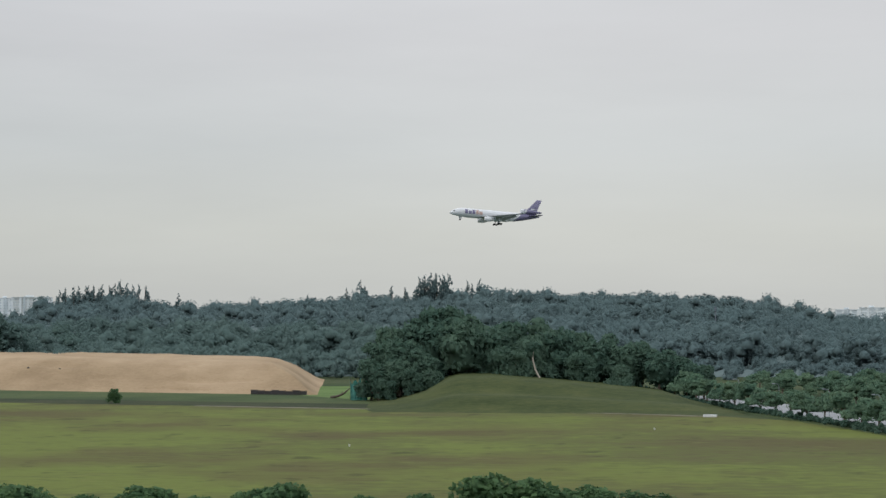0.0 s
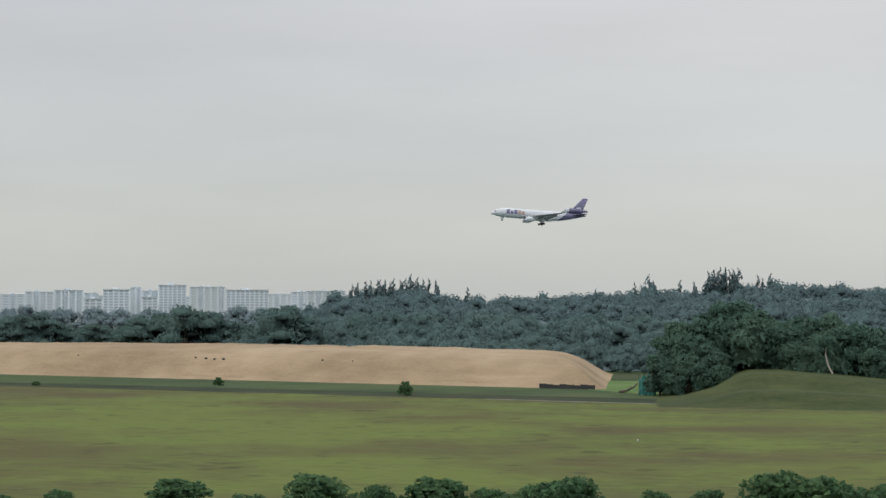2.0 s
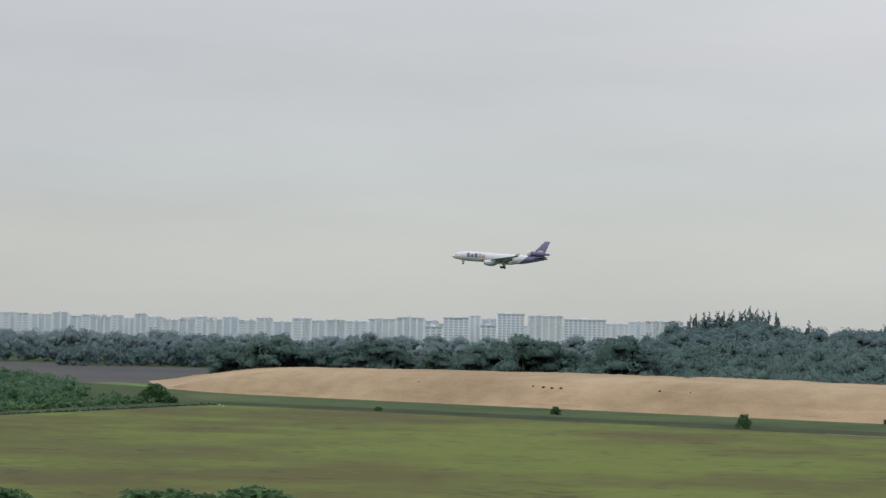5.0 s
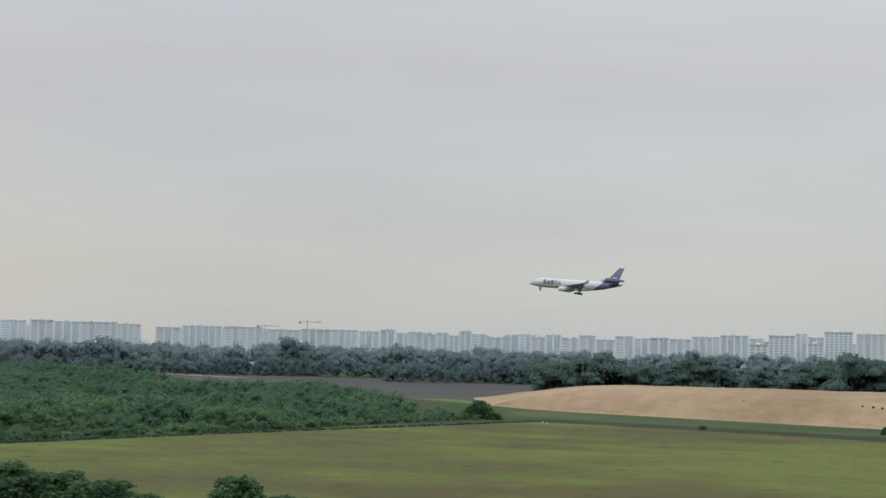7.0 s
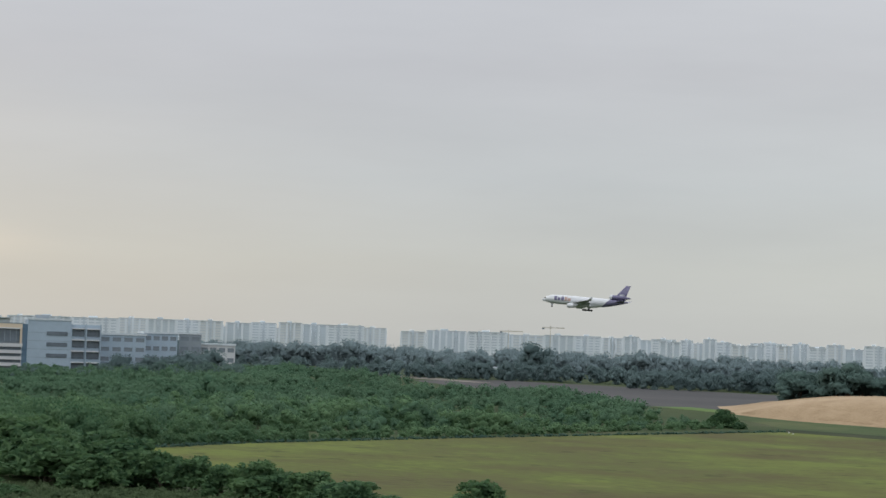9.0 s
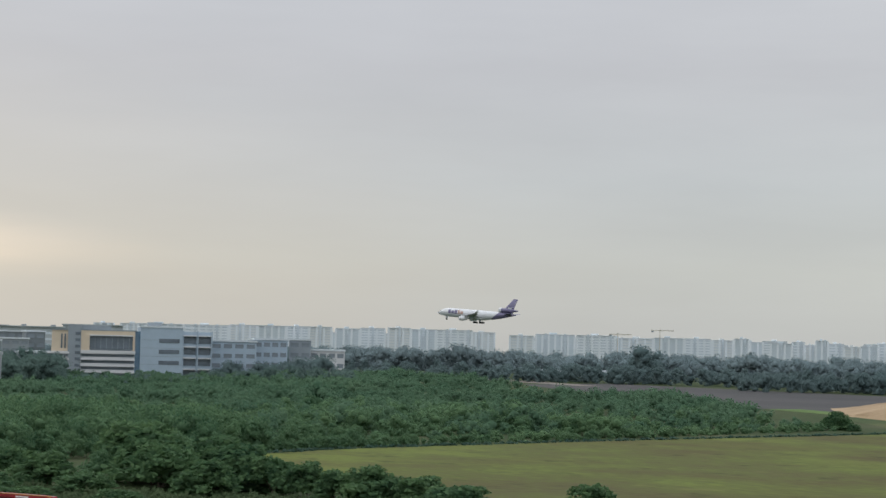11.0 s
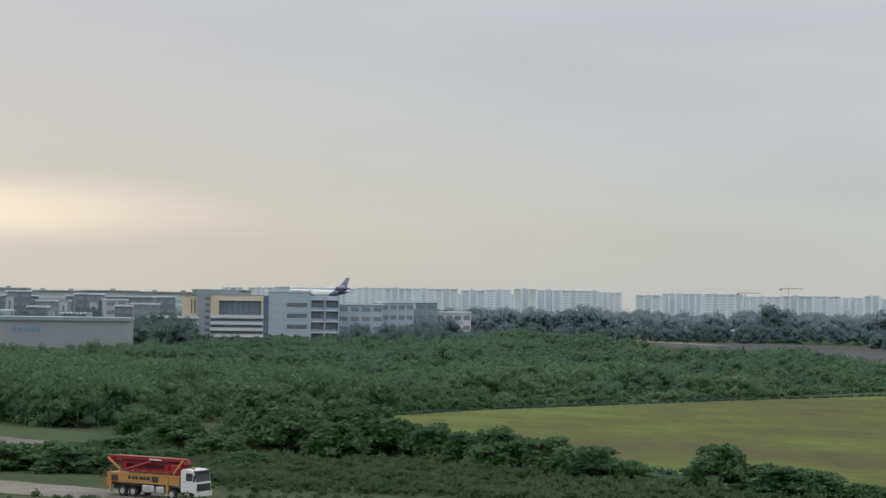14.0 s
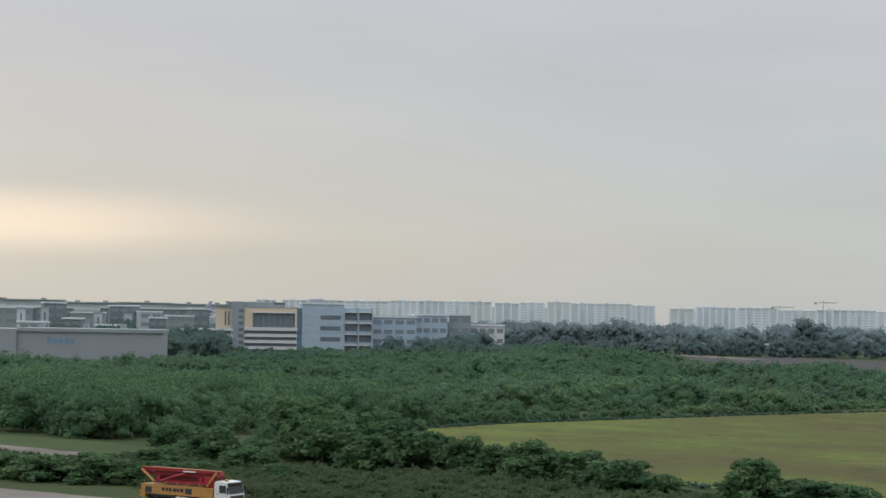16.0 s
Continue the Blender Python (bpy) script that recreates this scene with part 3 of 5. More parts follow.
sheet("side_track", wavy([(-250, 107), (-188, 117), (-170, 121), (-168, 125.5), (-191, 126.5), (-251, 120)], 0.4, 4, rng), 0.05, M["track"], "pale dirt track in the scrub", "dirt track")
sheet("lawn_patch", wavy([(-252, 120.2), (-191, 126.7), (-166, 125.6), (-164, 133), (-182, 136), (-205, 139), (-262, 131)], 0.5, 4, rng), 0.045, M["verge"], "small olive-green lawn behind the dirt track", "lawn")
sheet("bare_patch", wavy([(-300, 240), (-330, 246), (-345, 275), (-320, 280), (-298, 262)], 1.2, 4, rng), 0.05, M["track"], "bare brown earth patch in the scrub", "bare earth")


HEAP_R, HEAP_L, HEAP_DEPTH = Vector((-26, 384)), Vector((-252, 462)), 95.0
HEAP_LENGTH = (HEAP_L - HEAP_R).length


def heap_point(u, v):
    """A point of the heap's skin, u metres along its foot and v metres in from it."""
    top = 6.2 + 0.95 * math.sin(math.pi * min(1, u / HEAP_LENGTH * 1.15)) + 0.35 * noise.noise((u * 0.03, v * 0.04, 3))
    e = max(0.0, min(u / 11.0, (HEAP_LENGTH - u) / 46.0, v / 17.0, (HEAP_DEPTH - v) / 17.0))
    k = 1 - math.exp(-((min(e, 1.6) * 1.25) ** 1.7) * 1.6)
    z = top * k + (0.25 * noise.noise((u * 0.12, v * 0.12, 0)) + 0.12 * noise.noise((u * 0.5, v * 0.5, 1))) * min(1, e * 2)
    # washed-out rills and slumps on the front slope
    if 2 < v < 16:
        z -= 0.5 * max(0.0, noise.noise((u * 0.055, v * 0.35, 7)) - 0.25) * min(1, (v - 2) / 3) * 2.2
    # a low broken scarp where the toe of the slope has slumped
    foot = 2.6 + 1.5 * noise.noise((u * 0.07, 0.0, 11))
    if noise.noise((u * 0.045, 5.0, 2)) > 0.12 and foot < v < foot + 1.2:
        z -= 0.55 * (1 - (v - foot) / 1.2)
    k2 = u / HEAP_LENGTH
    p = HEAP_R + (HEAP_L - HEAP_R).normalized() * u + Vector((-0.05 - 0.43 * k2, 1.0 - 0.12 * k2)) * v
    p += Vector((-0.35, 0.9)) * 26 * max(0.0, 1 - (HEAP_LENGTH - u) / 42) ** 2 * max(0.0, 1 - v / HEAP_DEPTH)
    return (p.x, p.y, max(0.0, z) + 0.01)


def make_heap():
    """A long flat-topped sand heap, steep at its front, rounded at its ends."""
    bm = bmesh.new()
    nu, nv = 420, 110
    grid = [[bm.verts.new(heap_point(HEAP_LENGTH * i / nu, HEAP_DEPTH * (j / nv) ** 1.6)) for j in range(nv + 1)] for i in range(nu + 1)]
    for a, b in zip(grid, grid[1:]):
        for j in range(nv):
            bm.faces.new((a[j], b[j], b[j + 1], a[j + 1]))
    bmesh.ops.recalc_face_normals(bm, faces=bm.faces[:])
    tagged(smooth(part("sand_bank", bm, M["sand"])), "long flat-topped bank of piled pale orange sand", "sand bank")


make_heap()


MOUND = [(-14, 0), (-9, 0.6), (-3.5, 2.2), (0.5, 4.4), (3, 5.1), (10, 5.2), (22, 4.2), (36, 2.9), (43, 2.0), (46.5, 0.8), (51, 0)]


def make_mound():
    bm = bmesh.new()
    nu, nv = 90, 40
    grid = []
    for i in range(nu + 1):
        col = []
        for j in range(nv + 1):
            x = -14 + 65 * i / nu
            y = 309 + 75 * j / nv + (46 - x) * 0.10
            # rises fast at the western end, falls slowly to the east
            prof = 0.0
            for (xa, za), (xb, zb) in zip(MOUND, MOUND[1:]):
                if xa <= x <= xb:
                    q = (x - xa) / (xb - xa)
                    prof = za + (zb - za) * q
            v = j / nv
            rise = min(1.0, v / 0.42)
            terrace = rise - 0.11 * math.sin(rise * 4 * math.pi)
            fall = 1 - max(0.0, (v - 0.8) / 0.2) ** 2
            z = prof * max(0.0, terrace) * fall + 0.06 * noise.noise((x * 0.4, y * 0.4, 0))
            col.append(bm.verts.new((x, y, max(0, z) + 0.015)))
        grid.append(col)
    for i in range(nu):
        for j in range(nv):
            bm.faces.new((grid[i][j], grid[i + 1][j], grid[i + 1][j + 1], grid[i][j + 1]))
    bmesh.ops.recalc_face_normals(bm, faces=bm.faces[:])
    tagged(smooth(part("grass_mound", bm, M["mound"])), "low terraced mound covered with dull green grass", "mound")


make_mound()
HILL = [(-40, 8), (-17, 8), (-14, 10), (-12.3, 14), (-11, 18), (-9, 22), (-6.8, 24), (-3, 24.5), (0.2, 23), (2.5, 22.5), (5.3, 20), (8.3, 19), (10, 23), (12.0, 21), (13.2, 13), (15, 9), (20, 7), (40, 7)]


def hill_top(az):
    for (a, b), (c, d) in zip(HILL, HILL[1:]):
        if a <= az <= c:
            return b + (d - b) * (az - a) / (c - a) + 2.4
    return 7


def hill_z(x, y):
    d, az = math.hypot(x, y), math.degrees(math.atan2(-x, y))
    k = min(1, max(0, (d - 520) / 300))
    return max(0.0, hill_top(az) - 10) * k * k * (3 - 2 * k) * max(0.0, 1 - max(0, d - 860) / 300)


def make_hill():
    bm = bmesh.new()
    # floor is raised among the crowns so that their gaps show little shade
    grid = [[bm.verts.new((*polar(az, d), hill_z(*polar(az, d)) + 0.05 + 4.6 * min(1, max(0, (d - 585) / 60)) * (1 + 0.3 * noise.noise((az * 1.5, d * 0.03, 4))))) for d in range(500, 1181, 20)] for az in np.arange(-20, 16.1, 0.4)]
    for a, b in zip(grid, grid[1:]):
        for i in range(len(a) - 1):
            bm.faces.new((a[i], b[i], b[i + 1], a[i + 1]))
    bmesh.ops.recalc_face_normals(bm, faces=bm.faces[:])
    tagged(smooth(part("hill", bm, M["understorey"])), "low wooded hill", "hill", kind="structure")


make_hill()

# ---- woods on and round the hill ----
hill_forms = [form(rng, rng.uniform(8, 12), rng.uniform(9, 14), 7, 420, 0.42, 0.3, squash=1.0, shrink=0.66, outward=0.5, shell=(0.72, 1.15)) for i in range(9)]
spots, low_spots = [], []
for az0, az1, d0, d1, step in ((-19, 13.5, 690, 900, 8.2), (-19, 16, 480, 690, 8.2)):
    d = d0
    while d < d1:
        az = az0
        while az < az1:
            x, y = polar(az + rng.uniform(-0.4, 0.4) * step / d * 57, d + rng.uniform(-0.5, 0.5) * step)
            if not (d < 520 and az < -5 and x < 60):
                s = rng.uniform(0.7, 1.1) + 0.25 * noise.noise((x * 0.02, y * 0.02, 9))
                if d < 560:
                    s *= 0.75 if az > -5 else 0.45
                (spots if d > 660 or az < 0.5 else low_spots).append((x, y, hill_z(x, y) - 0.5, s))
            az += math.degrees(step * 1.05 / d)
        d += step * (1.0 if d < 640 else 1.4)
woods("hill_forest", hill_forms, spots, rng, M["hill"], "dense forest covering the low hill, greyed with painted haze")
woods("foothill_forest", hill_forms, low_spots, rng, M["foothill"], "woods at the hill's foot behind the sand heap, haze painted into their green")

park_forms = [form(rng, rng.uniform(11, 14), rng.uniform(10, 17), 11, 760, 0.42, 0.15, squash=0.85, shrink=0.62, outward=0.5, shell=(0.72, 1.15)) for i in range(8)]


def profile_rows(az0, az1, d0, d1, step, low, high):
    out = []
    d = d0
    while d <= d1:
        az = az0
        while az < az1:
            x, y = polar(az + rng.uniform(-0.4, 0.4) * step / d * 57, d + rng.uniform(-0.4, 0.4) * step)
            if rng.uniform() < 0.07:
                az += math.degrees(step / d)
                continue
            out.append((x, y, -0.3, rng.uniform(low, high) * (1 + 0.35 * noise.noise((x * 0.016, y * 0.016, 2)))))
            az += math.degrees(step / d)
        d += step
    return out


woods("park_woods", park_forms, profile_rows(15.3, 21.5, 590, 650, 10, 0.7, 0.98) + profile_rows(21.5, 26.3, 600, 650, 10, 0.75, 1.05) + profile_rows(11.5, 15.3, 560, 610, 9, 0.6, 0.9), rng, M["park"], "belt of spreading trees behind the sand heap, greyed with painted haze")
rain_protos = [make_tree("park_tree", rng, 10, sp, 16, 1500, 0.34, M["park"], "spreading tree with a flat layered crown, greyed with painted haze", "tree", "trees behind the sand heap", low=lo, squash=0.4, shrink=0.8, top=0.5, size=(0.12, 0.2)) for sp, lo in ((17, 0.45), (15, 0.3), (9, 0.3), (12, 0.4))]
PARK_TREES = [(16.95, 572, 17.5), (16.3, 578, 16.2), (17.7, 580, 15.5), (15.7, 575, 14), (18.3, 577, 14.2), (14.15, 560, 18.6), (13.8, 566, 16), (21.75, 570, 15.6), (21.35, 574, 14), (22.2, 576, 12.6), (20.6, 575, 12.5), (19.6, 580, 12), (24.6, 580, 16), (25.1, 584, 15), (24.0, 582, 14.2), (23.3, 580, 13), (26.0, 588, 13), (25.6, 590, 14), (15.0, 572, 12)]
plant(rain_protos, [(*polar(az, d), 0, top / 10) for az, d, top in PARK_TREES], rng, 0.75, 1.0)
belt_forms = [form(rng, rng.uniform(10, 14), rng.uniform(11, 17), 11, 900, 0.42, 0.15, squash=0.9, shrink=0.6, outward=0.5, shell=(0.72, 1.15)) for i in range(8)]
woods("belt_woods", belt_forms, profile_rows(44.3, 47.5, 790, 830, 9, 0.6, 0.9) + profile_rows(29, 44.6, 955, 1015, 11, 0.42, 0.82) + profile_rows(25, 31, 860, 920, 10, 0.5, 0.85), rng, M["belt"], "belt of trees beyond the scrub, haze painted into their grey-green")
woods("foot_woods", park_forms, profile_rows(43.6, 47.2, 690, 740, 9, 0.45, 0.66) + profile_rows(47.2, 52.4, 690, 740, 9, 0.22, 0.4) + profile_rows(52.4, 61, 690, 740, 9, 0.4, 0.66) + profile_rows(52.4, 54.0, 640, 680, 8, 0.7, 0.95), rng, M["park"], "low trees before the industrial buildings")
far_forms = [form(rng, rng.uniform(12, 15), rng.uniform(16, 24), 9, 420, 0.7, 0.15, squash=0.9, shrink=0.64, outward=0.5, shell=(0.72, 1.15)) for i in range(5)]
woods("distant_woods", far_forms, profile_rows(11, 30, 1300, 1340, 15, 0.5, 1.0) + profile_rows(28, 46, 1300, 1340, 13, 0.85, 1.2) + profile_rows(46, 62, 1300, 1340, 15, 0.5, 1.0) + profile_rows(14, 48, 1650, 1690, 16, 0.75, 1.2) + profile_rows(-17, 14, 1700, 1730, 16, 0.9, 1.3), rng, M["far"], "distant tree belts before the housing blocks, paled with painted haze")
dome = make_tree("rain_tree", rng, 20, 30, 16, 1400, 0.7, M["belt"], "distant large dome-shaped tree, greyed with painted haze", "tree", low=0.15)
dome.matrix_basis = at(34.2, 1260)


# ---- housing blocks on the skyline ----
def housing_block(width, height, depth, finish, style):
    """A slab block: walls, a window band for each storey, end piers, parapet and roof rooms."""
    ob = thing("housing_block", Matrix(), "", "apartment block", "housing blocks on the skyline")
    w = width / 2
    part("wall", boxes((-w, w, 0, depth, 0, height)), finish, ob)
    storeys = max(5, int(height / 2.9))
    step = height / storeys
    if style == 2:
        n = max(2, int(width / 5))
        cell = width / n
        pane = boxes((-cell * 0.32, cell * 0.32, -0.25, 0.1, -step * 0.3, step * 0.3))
        first = part("window", pane, M["hazed_mid_glass"], ob)
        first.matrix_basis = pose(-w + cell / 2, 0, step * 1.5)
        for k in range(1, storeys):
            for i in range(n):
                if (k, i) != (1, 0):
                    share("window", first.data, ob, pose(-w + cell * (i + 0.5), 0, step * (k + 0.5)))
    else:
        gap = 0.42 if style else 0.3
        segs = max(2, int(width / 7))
        first = part("window_band", boxes((-w + 0.4, w - 0.4, -0.3, 0.1, -step * gap * 0.5, step * gap * 0.5)), M["hazed_glass"], ob)
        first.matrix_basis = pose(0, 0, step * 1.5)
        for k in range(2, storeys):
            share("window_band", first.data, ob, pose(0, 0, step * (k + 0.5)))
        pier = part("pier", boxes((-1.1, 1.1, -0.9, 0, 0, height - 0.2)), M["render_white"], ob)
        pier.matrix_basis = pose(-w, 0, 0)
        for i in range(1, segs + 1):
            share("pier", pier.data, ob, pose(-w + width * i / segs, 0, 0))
        # darker strips stand in for the shade of recesses between piers
        shade_strip = part("recess_shade", boxes((-1.2, 1.2, -1.1, 0, 0, height + 1.6)), M["hazed_glass"], ob)
        shade_strip.matrix_basis = pose(-w + width * 1.5 / segs, 0, 0)
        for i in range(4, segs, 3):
            share("recess_shade", shade_strip.data, ob, pose(-w + width * (i + 0.5) / segs, 0, 0))
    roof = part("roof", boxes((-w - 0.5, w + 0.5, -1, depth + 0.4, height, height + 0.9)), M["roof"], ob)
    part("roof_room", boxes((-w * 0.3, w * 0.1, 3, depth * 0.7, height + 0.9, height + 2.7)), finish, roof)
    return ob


# a second, partly hidden row of blocks fills the skyline
k = 0
for az0, az1, base in ((12.3, 31.0, 30.0), (31.0, 38.6, 30.0), (39.2, 51.0, 33.5)):
    az = az0
    while az < az1:
        w = rng.uniform(16, 42)
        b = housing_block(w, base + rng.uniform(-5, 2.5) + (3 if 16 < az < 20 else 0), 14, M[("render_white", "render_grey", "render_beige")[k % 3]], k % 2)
        b["label"] = "distant housing block behind a row of others, paled with painted haze"
        b.matrix_basis = at(az, 2150 + (k * 41) % 120, 0, rng.uniform(-8, 8))
        az += math.degrees((w + rng.uniform(0, 7)) / 2200)
        k += 1

TOWERS_EAST = [(30.00, 23, 29), (29.49, 13, 31), (29.13, 12, 28), (28.78, 13, 33), (28.36, 17, 30), (27.88, 17, 27), (27.37, 19, 28), (26.92, 13, 31), (26.50, 16, 28), (26.04, 17, 31),
               (25.52, 19, 27), (24.99, 18, 31), (24.43, 21, 27), (23.84, 20, 31), (23.32, 16, 29), (22.78, 21, 30), (22.13, 24, 29), (21.34, 31, 32), (20.47, 31, 34)]
TOWERS_MID = [(19.74, 20, 25), (19.04, 29, 35), (18.45, 12, 37), (18.02, 17, 27), (17.33, 31, 40), (16.26, 38, 38), (15.03, 48, 35), (13.38, 22, 33), (12.60, 43, 34), (-12.39, 25, 21), (-13.15, 28, 23)]
SLABS = [(49.16, 49, 34), (47.76, 49, 34), (46.62, 31, 35), (45.74, 31, 35), (44.94, 25, 35), (44.24, 25, 35), (43.39, 27, 34), (42.61, 28, 35), (41.78, 25, 36), (41.03, 28, 35),
         (40.07, 40, 35), (37.97, 27, 31), (36.93, 45, 33), (35.67, 43, 33), (34.39, 36, 31), (33.42, 33, 32), (32.53, 29, 32), (31.77, 23, 31), (31.20, 16, 33)]
# the pale tones of these finishes include the painted haze
FINISHES = (("render_white", "pale white"), ("render_grey", "pale grey"), ("render_beige", "pale beige"))
for rows, d0 in ((TOWERS_EAST, 2000), (TOWERS_MID, 2000), (SLABS, 2000)):
    for i, (az, width, height) in enumerate(rows):
        d = d0 + (i * 37) % 90
        style = 2 if rows is TOWERS_MID and i in (0, 1, 3, 4, 6) else (i * 7) % 3 % 2
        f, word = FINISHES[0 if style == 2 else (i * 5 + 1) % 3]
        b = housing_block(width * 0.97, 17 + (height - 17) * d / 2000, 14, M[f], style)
        b["label"] = f"{word} distant housing block of {int(height / 2.9)} storeys" + (" with square windows" if style == 2 else " with banded windows")
        b.matrix_basis = at(az, d, 0, ((i * 29) % 13 - 6) * 0.9)


# ---- grove behind the grass mound ----
grove_protos = [make_tree("grove_tree", rng, h, s, 11, 1500, 0.42, M["grove"], "dense dark-green broadleaf tree behind the mound", "tree", "trees of the grove", low=0.12) for h, s in ((10, 9), (10, 8), (10, 10), (10, 7))]
GROVE = [(-11.8, 366, 12.5), (-11, 372, 14.5), (-8, 364, 13.5), (-7, 376, 16), (-3, 370, 16.5), (0.5, 376, 18.8), (3.5, 368, 17.2), (7, 376, 16.8), (10.5, 370, 15), (14, 378, 15.6),
         (17, 368, 13.5), (20, 374, 16.2), (23.5, 370, 14.8), (27, 376, 13.6), (30, 370, 13), (33.5, 374, 13), (36.5, 368, 11.8), (40, 373, 11.6), (43, 366, 10.4), (46.5, 370, 9.8),
         (49, 362, 7.8), (52, 366, 7), (-8.4, 358, 9), (-4, 360, 10), (13, 362, 11), (27, 364, 9.5), (35, 362, 8), (-12.5, 357, 6), (-10, 353, 4.5), (-6, 354, 6.5), (-2.5, 356, 7), (-14, 361, 8)]
plant(grove_protos, [(x, y, 0, h / 10) for x, y, h in GROVE], rng, 0.85, 1.1)


def bare_trunk():
    ob = thing("pale_tree", pose(17.6, 361, 3.9), "slim leaning tree with a bare pale trunk beside the grove", "tree")
    bm = bmesh.new()
    tube(bm, [(1.6, 0, 0), (0.5, 0, 2.2), (0.0, 0, 4.2), (0.15, 0, 5.8)], [0.2, 0.18, 0.15, 0.1])
    part("trunk", bm, M["pale_bark"], ob)
    L = [(0.3, 0, 6.6, 1.3, 1.3, 0.9), (-0.5, 0.2, 6.1, 1.0, 1.0, 0.7)]
    new("crown", foliage_mesh("crown", leaves(L, 300, 0.3, rng), core(L, 0.6), M["grove"])).parent = ob


bare_trunk()

# ---- street trees by the road ----
road_protos = [make_tree("street_tree", rng, 7, s, 9, 380, 0.46, M["road_tree"], "rounded green street tree lining the road", "tree", "street trees", low=0.38, squash=0.5) for s in (7, 8, 9)]
spots = []
for k in range(16):
    y = 258 + k * 7.2
    spots.append((65.3 - (y - 250) * 0.165 + rng.uniform(-0.4, 0.4), y + rng.uniform(-1.5, 1.5), 0, rng.uniform(0.62, 0.85)))
for x, y in scatter([(86, 262), (71, 340), (62, 420), (130, 420), (130, 262)], 7.6, rng, 0.35):
    spots.append((x, y, 0, rng.uniform(0.6, 0.85) * (1.0 if y < 340 else 0.85)))
plant(road_protos, spots, rng)
hedge_forms = [form(rng, 1.2, 2.4, 5, 120, 0.16, 0.1) for i in range(3)]
woods("roadside_hedge", hedge_forms, [(57.5 - (y - 292) * 0.165, y, 0, rng.uniform(0.7, 1.2)) for y in np.arange(240, 360, 2.2)], rng, M["grove"], "low clipped dark hedge plants along the road", "hedge")

# ---- tall pines on the hill's crest ----
def pine(height, spread):
    ob = thing("pine_tree", Matrix(), "tall slender pine on the hill crest, greyed with painted haze", "tree", "pines on the crest")
    bm = bmesh.new()
    tube(bm, [(0, 0, -0.5), (0.1, 0, height * 0.5), (0, 0.1, height)], [0.28, 0.2, 0.05], 6)
    part("trunk", bm, M["bark"], ob)
    L = []
    for i in range(11):
        k = i / 10
        a = rng.uniform(0, 6.28)
        r = spread * (1 - k) ** 0.7 * 0.5 + 0.25
        L.append((math.cos(a) * r * 0.7, math.sin(a) * r * 0.7, height * (0.3 + 0.7 * k), r * 0.9, r * 0.9, r * 0.55))
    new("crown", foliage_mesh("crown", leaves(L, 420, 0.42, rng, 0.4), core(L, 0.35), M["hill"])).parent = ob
    return ob


pines = [pine(10, 4.5), pine(10, 3.5), pine(10, 5)]
PINES = [(0.75, 31.5), (0.55, 32.5), (0.35, 33), (0.2, 33.2), (0.0, 32.6), (-0.15, 33), (-0.75, 30), (-1.15, 30.5), (2.55, 30), (2.45, 27.5), (1.6, 27.5), (9.95, 30), (10.3, 27.5), (10.5, 28), (11.2, 27), (11.6, 26.5), (11.0, 27.2), (9.6, 28), (9.2, 27.5), (8.2, 24), (4.2, 24), (9.4, 28), (9.75, 28.6), (10.1, 28.2), (10.75, 27.6), (11.35, 27), (10.9, 27.4), (0.65, 31), (0.1, 32), (0.45, 31.5), (0.28, 31), (-0.05, 31.5), (11.8, 25.5), (10.6, 26.5), (10.2, 26.8), (-0.9, 28.5), (1.2, 27), (3.0, 26.5)]
spots = []
for az, top in PINES:
    x, y = polar(az, 815)
    z = hill_z(x, y)
    spots.append((x, y, z, (top + 1.6 - z) / 10))
plant(pines, spots, rng, 0.42, 0.6)

# ---- scrub ----
SCRUB = [(-211, 385), (-209, 225), (-207, 195), (-186, 168), (-160, 152), (-172, 139), (-186, 138), (-218, 140), (-264, 146), (-300, 160), (-560, 300), (-700, 560), (-690, 715), (-600, 715), (-500, 640), (-430, 545), (-300, 478), (-228, 420), (-222, 398)]
scrub_protos = [make_tree("scrub_tree", rng, 5, s, 14, 1300, 0.21, M["scrub"], "bushy mid-green scrub tree", "tree", "scrub trees", low=0.08, trunk=0.02, shrink=0.58) for s in (7, 8, 9, 6.5)]
rest, beyond = [], []
for x, y in scatter(SCRUB, 5.6, rng):
    d, az = math.hypot(x, y), math.degrees(math.atan2(-x, y))
    n = noise.noise((x * 0.018, y * 0.018, 5))
    if inside(x, y, [(-292, 232), (-335, 238), (-352, 280), (-320, 290), (-288, 268)]):
        continue
    edge = x > -232 and y > 205
    s = 0.62 + 0.95 * n + 0.65 * noise.noise((x * 0.055, y * 0.055, 1)) + rng.uniform(-0.15, 0.2)
    if az > 50 and d < 420:
        s += 0.65 * min(1, (az - 50) / 5) * (1 - max(0, d - 320) / 120)
    if edge:
        s = max(0.4, s * 0.8)
    if d > 430:
        s = max(0.35, s * 0.9)
    if n + 0.5 * noise.noise((x * 0.05, y * 0.05, 8)) < -0.24 and rng.uniform() < 0.85:
        continue
    s = min(1.35, max(0.22, s))
    if d > 430 and rng.uniform() < 0.33:
        continue
    if x > -262 and y > 398:
        continue
    (rest if d + rng.uniform(-90, 90) < 400 else beyond).append((x, y, -0.1, s))
for k in range(150):
    y = 200 + 182 * k / 149
    rest.append((-208.5 + (y - 225) * 0.02 + rng.uniform(-4, 0), y, -0.1, rng.uniform(0.2, 0.42)))
rest.sort(key=lambda q: math.hypot(q[0], q[1]))
near, rest = rest[:230], rest[230:]
plant(scrub_protos, near, rng)
